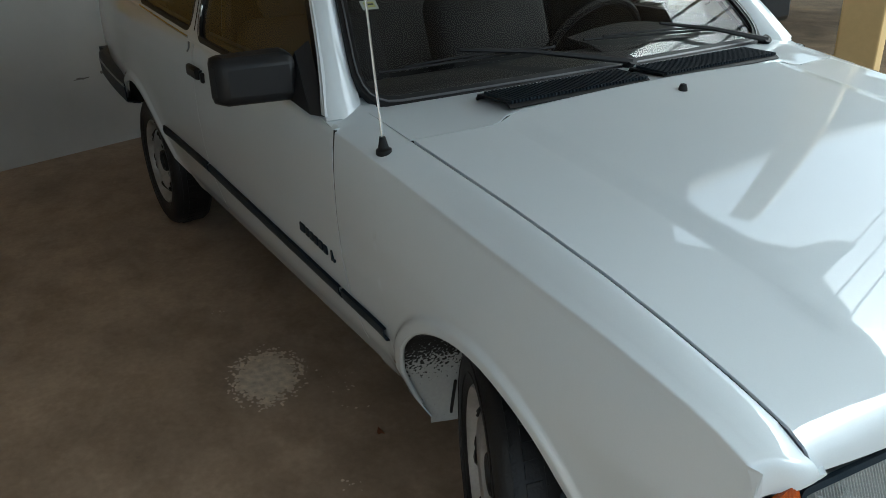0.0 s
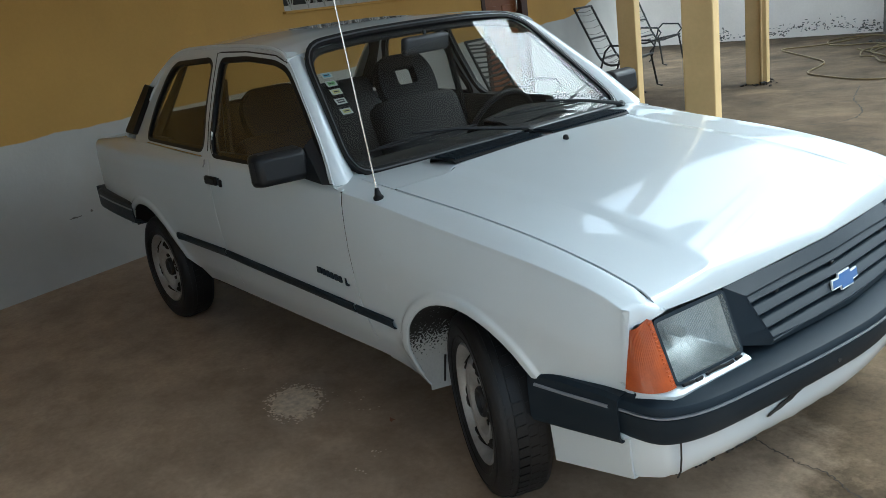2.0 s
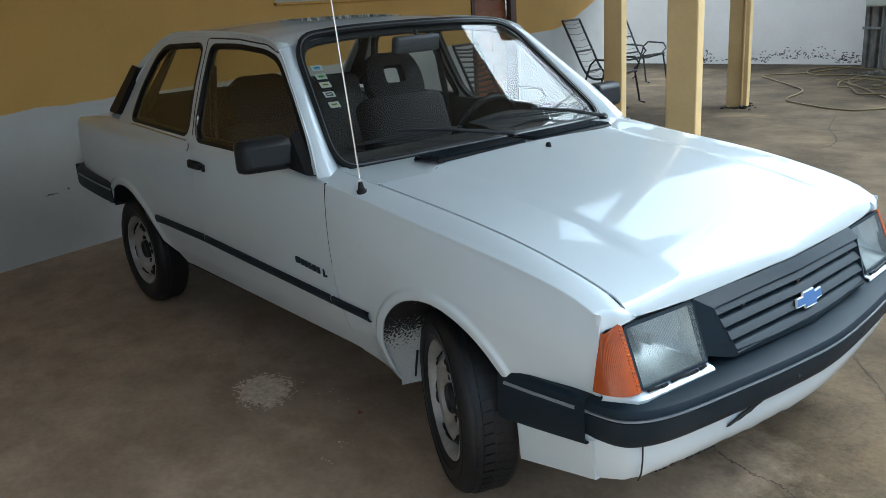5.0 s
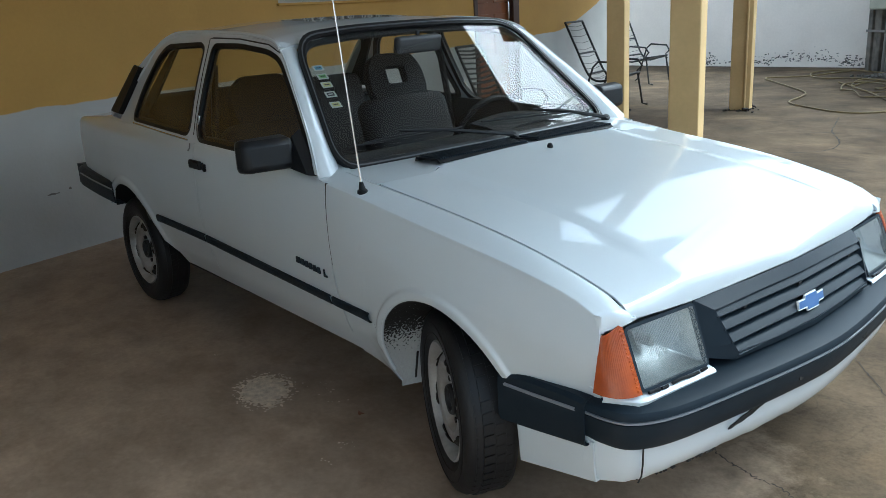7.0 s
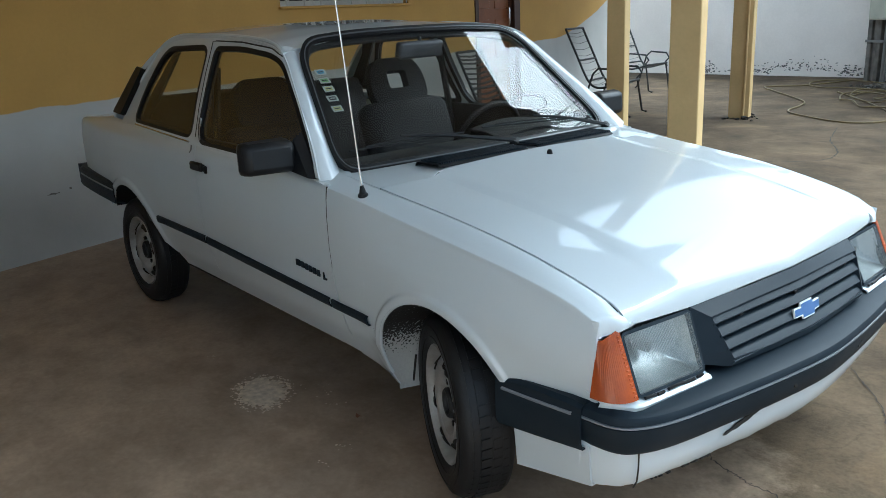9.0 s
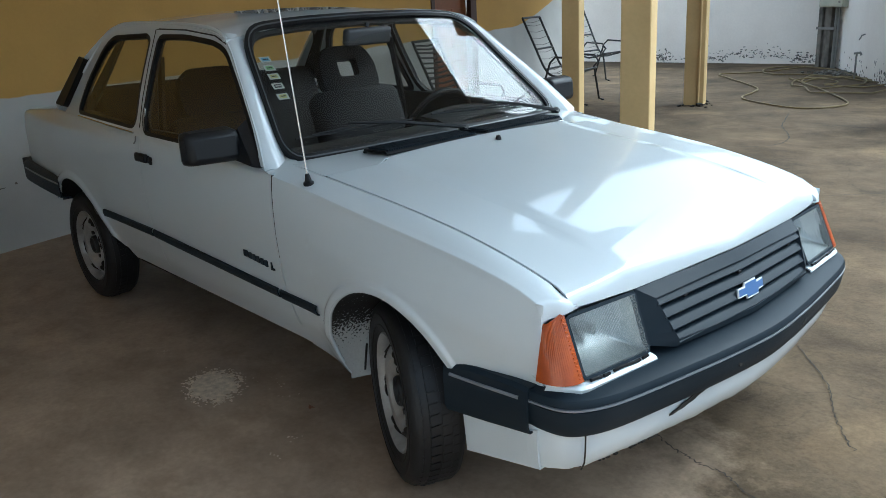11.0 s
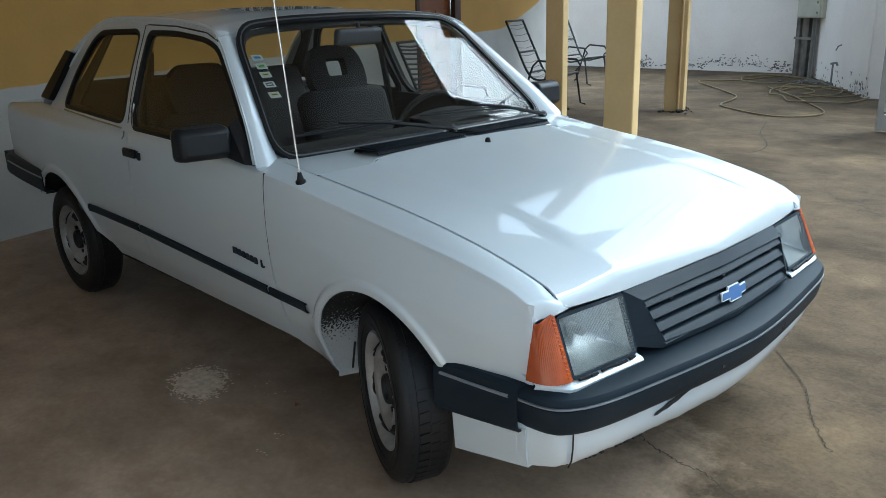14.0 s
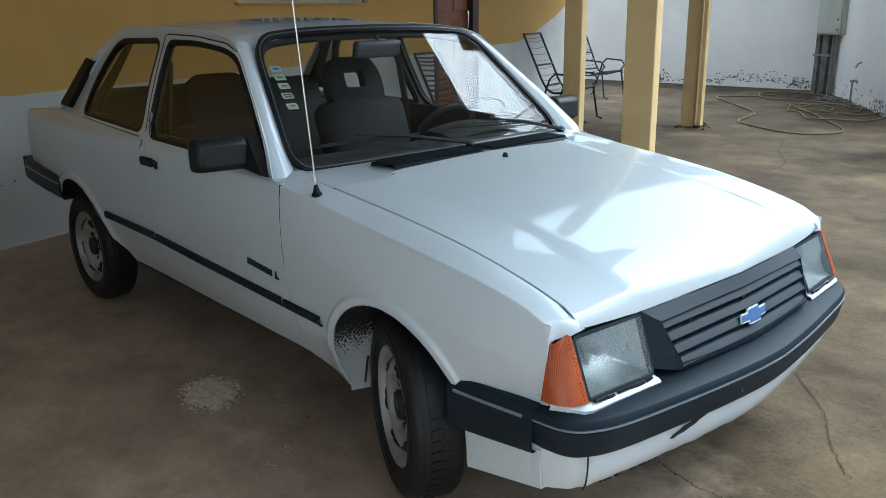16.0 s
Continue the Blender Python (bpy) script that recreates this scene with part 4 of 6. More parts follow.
wso = rounded([(-0.678, 0.900), (0.678, 0.900), (0.541, 1.318), (0.30, 1.337), (0, 1.341), (-0.30, 1.337), (-0.541, 1.318)], 0.095, 6)
wsn = []
for i in range(len(wso)):
    a, b = wso[i], wso[(i + 1) % len(wso)]
    k = max(1, int(np.linalg.norm(b - a) / 0.08))
    wsn += [a + (b - a) * j / k for j in range(k)]


def ws_up(d):
    return lambda u, v: tuple(np.array(ws(u, v)) + np.array((0.68, 0, 0.73)) * d)


# pane as a grid, so that it bends
P = []
for q in np.linspace(0, 1, 12):
    z = 0.908 + q * (1.329 - 0.908)
    hw = 0.672 - 0.32 * (z - 0.898)
    P.append([ws(t * hw, z) for t in np.linspace(-1, 1, 21)])
pane = grid("windscreen", P, WSGLASS, car, solid=0.0)
pane.visible_shadow = False
ring("windscreen_seal", inset(wsn, -0.008), inset(wsn, 0.002), ws_up(0.010), BLACK, pane, solid=0.016)
ring("windscreen_bead", inset(wsn, 0.002), inset(wsn, 0.0055), ws_up(0.0125), BEAD, pane, solid=0.008)
ring("windscreen_inner_seal", inset(wsn, 0.0055), inset(wsn, 0.014), ws_up(0.009), BLACK, pane, solid=0.010)
# inner dark band at the screen's edge
ring("screen_edge_trim", inset(wsn, 0.004), inset(wsn, 0.024), ws_up(-0.012), DASH, pane, solid=0.012)
for k, (y, z, m1) in enumerate(((-0.517, 1.215, PAPERB), (-0.521, 1.187, PAPERG), (-0.525, 1.159, PAPERY), (-0.533, 1.128, PAPER), (-0.538, 1.095, PAPERY))):
    c = Vector(ws(y, z)) - Vector((0.68, 0, 0.73)) * 0.004
    ux, uy = Vector((0, 1, 0)), Vector((-0.733, 0, 0.68))
    def card(w, h, d):
        q = c + Vector((0.68, 0, 0.73)) * d
        return [q + ux * a * w + uy * b * h for a, b in ((-1, -1), (1, -1), (1, 1), (-1, 1))]
    s = mesh_ob("sticker", card(0.021, 0.0135, 0), [(0, 1, 2, 3)], PAPER, pane, "small printed paper sticker", solid=0.0008)
    mesh_ob("sticker_print", card(0.014, 0.008, 0.0012), [(0, 1, 2, 3)], m1 if m1 is not PAPER else INK, s, solid=0.0005)
    mesh_ob("sticker_text", card(0.010, 0.0022, 0.0018), [(0, 1, 2, 3)], INK if m1 is not PAPER else PAPER, s, solid=0.0004)
# wipers
def on_ws(y, z, d):
    return Vector(ws(y, z)) + Vector((0.68, 0, 0.73)) * d


for piv, mid, tip, b0, b1 in (((0.088, 0.900), (-0.20, 0.948), (-0.385, 0.974), (-0.60, 0.960), (-0.10, 0.962)), ((0.635, 0.894), (0.44, 0.938), (0.27, 0.972), (0.0, 0.968), (0.50, 0.946))):
    arm = tube("wiper_arm", [on_ws(*piv, 0.03), on_ws(*mid, 0.034), on_ws(*tip, 0.024)], [0.009, 0.006, 0.004], BLACK, car, n=6)
    tube("wiper_blade", [on_ws(b0[0] + (b1[0] - b0[0]) * q, b0[1] + (b1[1] - b0[1]) * q, 0.008) for q in np.linspace(0, 1, 8)], 0.0035, BLACK, arm, n=6)
    tube("wiper_bridge", [on_ws(b0[0] + (b1[0] - b0[0]) * q, b0[1] + (b1[1] - b0[1]) * q, 0.012 + 0.012 * math.sin(q * math.pi)) for q in np.linspace(0.12, 0.88, 9)], 0.003, BLACK, arm, n=6)
    mesh_ob("wiper_pivot", *tube_geo([on_ws(*piv, -0.005), on_ws(*piv, 0.035)], 0.015, 10), BLACK, arm)
# aerial
ab = Vector((-0.272, -0.737, gap_z(-0.272) - 0.014))
av = Vector((-0.03, -0.06, 1.0)).normalized()
aer = tube("aerial", [ab, ab + av * 0.95], [0.0028, 0.0017], CHROME, car, n=6)
tube("aerial_foot", [ab - av * 0.012, ab + av * 0.008, ab + av * 0.012, ab + av * 0.034], [0.018, 0.016, 0.011, 0.006], BLACK, aer, n=12)


# ---- front
def nose_x(y, z):
    """Plane of the lamps: it runs back towards the wings and leans back at the top."""
    return 0.705 - 0.092 * (abs(y) - 0.42) - 0.42 * (z - 0.581)


def nose(u, v, d=0.0):
    return (nose_x(u, v) + d, u, v)


def grille_x(y, z):
    """Face of the grille: proud of the lamps, slightly arrow-shaped in plan."""
    return 0.760 - 0.058 * abs(y) - 0.42 * (z - 0.581)


def gface(u, v, d=0.0):
    return (grille_x(u, v) + d, u, v)


# panel behind lamps and grille
P = [[nose(y, z, -0.10) for z in np.linspace(0.38, 0.665, 5)] for y in np.linspace(-0.69, 0.69, 25)]
grid("front_panel", P, PAINT, car, solid=0.006)
for sgn in (-1, 1):
    # white shelf below the lamp and the indicator
    P = []
    for a in np.linspace(0.428, 0.728, 16):
        x = nose_x(a, 0.508) - (0.9 * max(0, a - 0.68) ** 1.4 * 6)
        P.append([(x + o, sgn * a, z) for o, z in ((-0.035, 0.524), (-0.010, 0.517), (0.006, 0.512), (0.011, 0.506), (0.004, 0.490))])
    ap = grid("lamp_apron", P, PAINT, car, "white strip below the lamps", solid=0.004)
    for a, b in ((0.452, 0.472), (0.482, 0.575), (0.590, 0.612), (0.618, 0.655)):
        tube("apron_seal", [(nose_x(q, 0.508) + 0.001, sgn * q, 0.5185 + 0.002 * math.sin(q * 60)) for q in np.linspace(a, b, 6)], 0.0045, BLACK, ap, n=6)
    lo = [(sgn * a, b) for a, b in ((0.664, 0.663), (0.424, 0.664), (0.436, 0.524), (0.668, 0.524))]
    lo = lo if sgn > 0 else lo[::-1]
    lens = rounded(lo, 0.012, 3)
    lamp = sheet("headlamp", inset(lens, -0.003), [inset(lens, 0.005)], lambda u, v: nose(u, v, 0.002), PLASTIC, car, "rectangular headlamp with ribbed glass", solid=0.03)
    # reflector bowl
    c = np.mean(np.array(lo), 0)
    V, F, n = [], [], len(lens)
    for k, (s, d) in enumerate(((1.0, -0.004), (0.95, -0.022), (0.80, -0.048), (0.60, -0.068), (0.35, -0.082), (0.08, -0.088))):
        V += [nose(*(c + (p - c) * s), d) for p in lens]
    F = [(k * n + i, k * n + (i + 1) % n, (k + 1) * n + (i + 1) % n, (k + 1) * n + i) for k in range(5) for i in range(n)]
    mesh_ob("reflector", V, F, REFLECTOR, lamp)
    mesh_ob("bulb_shield", *tube_geo([nose(*c, -0.085), nose(*c, -0.045)], 0.014, 10), REFLECTOR, lamp)
    sheet("lens", inset(lens, 0.004), [], lambda u, v: nose(u, v, 0.003), LAMPGLASS, lamp, solid=0.0).visible_shadow = False
    for k in range(30):
        y = sgn * (0.640 - 0.150 * k / 29)
        low = 0.612 - 0.028 * math.sin(k / 29 * math.pi) - 0.008 * math.sin(k * 1.3)
        tube("lens_rib", [nose(y, 0.657, -0.001), nose(y, low, -0.001)], 0.0007, LENSRIB, lamp, n=4)
    # indicator wrapping the corner
    P = []
    for j, t in enumerate(np.linspace(0, 1, 37)):
        row = []
        fl = 0.0009 * (j % 2)
        for s in np.linspace(0, 1, 9):
            z = 0.521 + 0.157 * s
            a = t * math.pi / 2
            yi = 0.672 - 0.004 * s
            x0 = nose_x(yi, z) + 0.003
            xw = 0.624
            yo = 0.744 - 0.026 * s
            row.append((xw + (x0 - xw) * math.cos(a) ** 0.8 - fl * math.cos(a), sgn * (yi + (yo - yi) * math.sin(a) ** 0.9 - fl * math.sin(a)), z - 0.022 * math.sin(a) * s))
        P.append(row)
    ind = grid("indicator", P, AMBER, car, "amber wrap-around indicator", solid=0.010)
    for k in range(15):
        s = 0.06 + 0.86 * k / 14
        z = 0.521 + 0.152 * s
        y = 0.680 - 0.004 * s
        box("lens_dash", (nose_x(y, z) - 0.004, sgn * y - 0.004, z - 0.002), (nose_x(y, z) + 0.0045, sgn * y + 0.004, z + 0.002), AMBERLIGHT, ind, bevel=0)
# grille: a proud block with sloping ends and three long slots
gl = [(-0.422, 0.671), (-0.430, 0.535), (-0.36, 0.517), (-0.18, 0.512), (0, 0.510), (0.18, 0.512), (0.36, 0.517), (0.430, 0.535), (0.422, 0.671), (0.2, 0.676), (0, 0.680), (-0.2, 0.676)]
gi = [(-0.388, 0.645), (-0.352, 0.538), (-0.345, 0.5345), (-0.18, 0.530), (0, 0.528), (0.18, 0.530), (0.345, 0.5345), (0.352, 0.538), (0.388, 0.645), (0.2, 0.649), (0, 0.652), (-0.2, 0.649)]
n = len(gl)
V = [nose(u, v, 0.0) for u, v in gl] + [gface(u, v, 0.0) for u, v in gi] + [gface(u * 0.985, 0.59 + (v - 0.59) * 0.95, -0.028) for u, v in gi]
V = [(x if i > 11 else max(x, grille_x(y, z) - (0.034 if abs(y) > 0.4 else 0.012)), y, z) for i, (x, y, z) in enumerate(V)]
F = [(i, (i + 1) % n, n + (i + 1) % n, n + i) for i in range(n)] + [(n + i, n + (i + 1) % n, 2 * n + (i + 1) % n, 2 * n + i) for i in range(n)]
gr = mesh_ob("grille", V, F, PLASTIC, car, "dark grey plastic grille with slots", sharp=20, solid=0.003)
for k in range(4):
    zt = 0.6475 - 0.0330 * k
    for_w = 0.386 - 0.0115 * k
    P = [[gface(y, zt - 0.004 * (abs(y) / 0.38) + o, d) for o, d in ((0.001, -0.026), (0.0, -0.012), (-0.003, -0.009), (-0.0165, -0.001), (-0.0195, -0.003), (-0.0205, -0.024))] for y in np.linspace(-for_w, for_w, 25)]
    grid("grille_slat", P, PLASTIC, gr, solid=0.002)
P = [[gface(y, z, -0.034) for z in (0.525, 0.655)] for y in np.linspace(-0.40, 0.40, 9)]
grid("grille_backing", P, LINER, gr, solid=0.003)
for y in (-0.27, -0.02, 0.30):
    box("grille_clip", (grille_x(y, 0.62) - 0.016, y - 0.008, 0.619), (grille_x(y, 0.62) - 0.004, y + 0.008, 0.628), BLACK, gr, bevel=0.002)
cross = [(-0.072, -0.0115), (-0.032, -0.0115), (-0.032, -0.0205), (0.026, -0.0205), (0.032, -0.0115), (0.062, -0.0115), (0.072, 0.0115), (0.032, 0.0115), (0.032, 0.0205), (-0.026, 0.0205), (-0.032, 0.0115), (-0.062, 0.0115)]
em = sheet("emblem", cross, [], lambda u, v: (0.7655 - 0.058 * abs(u) - 0.42 * v, u, 0.577 + v), EMBLEMRIM, gr, "blue cross-shaped emblem with a bright rim", solid=0.006)
sheet("emblem_face", inset(cross, 0.0036), [], lambda u, v: (0.7668 - 0.058 * abs(u) - 0.42 * v, u, 0.577 + v), BLUE, em, solid=0.003)


# bumpers
bumper_plan = smooth_line([(0.832, -0.2), (0.846, 0.0), (0.832, 0.2), (0.803, 0.42), (0.772, 0.605), (0.735, 0.698), (0.684, 0.740), (0.588, 0.7505)], 12)[12:]
bumper_run = np.concatenate([[0], np.cumsum([np.linalg.norm(b - a) for a, b in zip(bumper_plan, bumper_plan[1:])])])


def bumper_path(t):
    """Outer line of the front bumper in plan, t from -1 (right end) to 1, even along its length."""
    s = abs(t) * bumper_run[-1]
    x, y = (float(ip(s, bumper_run, [p[k] for p in bumper_plan])) for k in (0, 1))
    return x, math.copysign(y, t)


prof = [(-0.115, 0.508), (-0.05, 0.501), (-0.018, 0.495), (-0.005, 0.489), (0.0, 0.481), (0.001, 0.4715), (-0.004, 0.4695), (-0.004, 0.4615), (0.001, 0.4595), (-0.004, 0.43), (-0.010, 0.402), (-0.018, 0.390), (-0.04, 0.385), (-0.10, 0.385)]


def bumper_row(t, pr, e=0.012):
    x, y = bumper_path(t)
    x1, y1 = bumper_path(max(-1, min(1, t + e)))
    x0, y0 = bumper_path(max(-1, min(1, t - e)))
    tx, ty = x1 - x0, y1 - y0
    l = math.hypot(tx, ty)
    nx, ny = ty / l, -tx / l
    return [(x + nx * d, y + ny * d, z) for d, z in pr]


ts = np.linspace(-1, 1, 101)
bumper = grid("front_bumper", [bumper_row(t, prof) for t in ts], PLASTIC, car, "dark grey plastic bumper with a pale strip", solid=0.006, sharp=30)
grid("bumper_strip", [bumper_row(t, [(-0.003, 0.4685), (0.002, 0.4675), (0.002, 0.4635), (-0.003, 0.4625)]) for t in ts], STRIP, bumper, solid=0.002)
for y in (-0.165, 0.205):
    x = 0.846 - 0.070 * abs(y) - 0.003
    mesh_ob("fixing_hole", *tube_geo([(x - 0.02, y, 0.428), (x - 0.0005, y, 0.428)], 0.011, 12), LINER, bumper)
for sgn in (-1, 1):
    P, Q = [], []
    for x in np.linspace(0.322, 0.607, 12):
        y = sgn * ip(x, [0.322, 0.45, 0.606], [0.762, 0.7605, 0.7550])
        up_z = ip(x, [0.322, 0.36, 0.42, 0.56, 0.607], [0.482, 0.491, 0.499, 0.502, 0.498])
        lo_z = ip(x, [0.322, 0.606], [0.342, 0.374])
        tuck = 0.05
        P.append([(x, y + sgn * d, z) for d, z in ((-tuck, up_z + 0.001), (-0.009, up_z), (0.001, up_z - 0.010), (0.003, up_z - 0.04), (0.002, lo_z + 0.02), (-0.006, lo_z + 0.003), (-tuck * 0.7, lo_z))])
        if x > 0.345:
            zc = ip(x, [0.345, 0.606], [0.458, 0.4705])
            Q.append([(x, y + sgn * d, zc + o) for d, o in ((0.001, 0.005), (0.007, 0.0025), (0.007, -0.0025), (0.001, -0.005))])
    cap = grid("bumper_end", P, PLASTIC, car, "dark grey bumper end piece", solid=0.005)
    grid("bumper_strip", Q[:-1], STRIP, cap, solid=0.002)
    R, Q = [], []
    for t in np.linspace(0, 1, 14):
        x = -2.50 - 0.70 * t
        y = sgn * (0.785 - 0.03 * t ** 2)
        if t > 0.9:
            y -= sgn * 0.05 * ((t - 0.9) / 0.1) ** 2
        R.append([(x, y + sgn * d, z + 0.018 * t) for d, z in ((-0.06, 0.632), (-0.012, 0.632), (0.004, 0.620), (0.007, 0.585), (0.004, 0.527), (-0.05, 0.514))])
        if t < 0.92:
            Q.append([(x, y + sgn * d, z + 0.018 * t) for d, z in ((0.004, 0.603), (0.011, 0.600), (0.011, 0.596), (0.004, 0.593))])
    rb = grid("rear_bumper_end", R, PLASTIC, car, "dark grey wrap-around rear bumper end", solid=0.006)
    grid("bumper_strip", Q, STRIP, rb, solid=0.002)
P = [[(-3.24 - 0.05 * (1 - t * t), t * 0.74, z) for z in (0.648, 0.536)] for t in np.linspace(-1, 1, 15)]
grid("rear_bumper", P, PLASTIC, car, solid=0.07)
# white valance under the bumper
vp = []
for t in np.linspace(-1, 1, 81):
    rag = 0.0025 * math.sin(t * 47) * math.sin(t * 19 + 1)
    o = ip(abs(t), [0, 0.74, 0.88, 1], [1, 1, 0.8, 0.3])
    vp.append(bumper_row(t, [(-0.040 * o, 0.395), (-0.040 * o, 0.345), (-0.052 * o, 0.305), (-0.072 * o, 0.280 + rag), (-0.10 * o - 0.01, 0.275 + rag)]))
val = grid("front_valance", vp, PAINT, car, "white painted valance with cracked edge", solid=0.006)
for sgn in (-1, 1):
    P = [[(x, sgn * (0.738 - k), z) for k, z in ((0.0, 0.385), (0.001, 0.34), (0.004, 0.30), (0.010, ip(x, [0.36, 0.62], [0.226, 0.276])), (0.05, ip(x, [0.36, 0.62], [0.224, 0.274])))] for x in np.linspace(0.362, 0.619, 10)]
    grid("valance_end", P, PAINT, car, solid=0.006)
rnd = random.Random(4)
for t0, part_of in ((-0.80, 0), (-0.905, 2)):
    base = bumper_row(t0, [(-0.030, 0.384), (-0.030, 0.345), (-0.041, 0.305), (-0.058, 0.278)])
    pts = [Vector(p) + Vector((0.002, rnd.uniform(-0.004, 0.004), 0)) for p in base]
    tube("valance_crack", pts[part_of:], 0.0022, CRACK, val, n=5)
# chips where the paint has broken off the lower edge
for k in range(16):
    t0 = rnd.uniform(-0.95, -0.45)
    p = bumper_row(t0, [(-0.069, 0.284)])[0]
    s = rnd.uniform(0.003, 0.008)
    box("paint_chip", (p[0] - s, p[1] - s, p[2] - 0.006), (p[0] + s * 0.4, p[1] + s, p[2] - 0.006 + s * 0.8), CRACK, val, bevel=0.001)

# slanting tear that rises from the middle of the valance to the bumper
gap = []
for q in np.linspace(0, 1, 14):
    zc = 0.348 + 0.034 * q
    h = 0.0012 + 0.0065 * math.sin(q * math.pi) ** 0.8 + 0.0015 * math.sin(q * 23)
    gap.append(bumper_row(-0.47 + 0.17 * q, [(-0.033, zc + h), (-0.0345, zc - h)]))
grid("valance_tear", gap, LINER, val, "dark torn gap", solid=0.003)

# inner structure
box("underbody", (-3.05, -0.58, 0.22), (-0.28, 0.58, 0.34), LINER, car, bevel=0)
box("boot_floor", (-3.08, -0.66, 0.52), (-2.62, 0.66, 0.88), LINER, car, bevel=0)
for sgn in (-1, 1):
    for cx, cz, ra, rb_ in (FA, RA):
        P = []
        for q in np.linspace(0.12, (math.pi - 0.05) if cx > -1 else 2.55, 25):
            P.append([(cx + (ra + 0.012) * math.cos(q), sgn * y, cz + (rb_ + 0.012) * math.sin(q)) for y in (side_y(cx + ra * math.cos(q), cz + rb_ * math.sin(q)) - 0.02, 0.60, 0.44)])
        grid("wheel_housing", P, LINER, car, solid=0.003)
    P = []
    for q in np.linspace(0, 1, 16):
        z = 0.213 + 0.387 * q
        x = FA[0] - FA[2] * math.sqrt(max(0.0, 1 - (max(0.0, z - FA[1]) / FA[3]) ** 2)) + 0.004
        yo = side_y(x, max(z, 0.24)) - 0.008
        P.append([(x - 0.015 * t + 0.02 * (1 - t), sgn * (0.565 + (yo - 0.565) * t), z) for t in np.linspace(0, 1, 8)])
    grid("inner_wing", P, ARCHIN, car, "white inner wing panel speckled black towards its top", solid=0.004)
    tube("inner_wing_rod", [(-0.215, sgn * 0.615, 0.33), (-0.232, sgn * 0.618, 0.235)], 0.004, LINER, car, n=5)

# name script: unreadable raised bars
for k, (x, w) in enumerate(((-0.660, 0.030), (-0.626, 0.020), (-0.602, 0.020), (-0.578, 0.020), (-0.553, 0.022), (-0.527, 0.020))):
    z = 0.594 - 0.0022 * k
    y = side_y(x, z) + 0.001
    box("badge_bar", (x, -y - 0.003, z - 0.0115), (x + w, -y + 0.002, z + 0.0115), PLASTIC, car, bevel=0.002)
z = 0.580
y = side_y(-0.48, z) + 0.001
v, f = joined([box_geo((-0.486, -y - 0.003, z - 0.012), (-0.479, -y + 0.002, z + 0.014)), box_geo((-0.479, -y - 0.003, z - 0.012), (-0.468, -y + 0.002, z - 0.006))])
mesh_ob("badge_bar", v, f, PLASTIC, car)


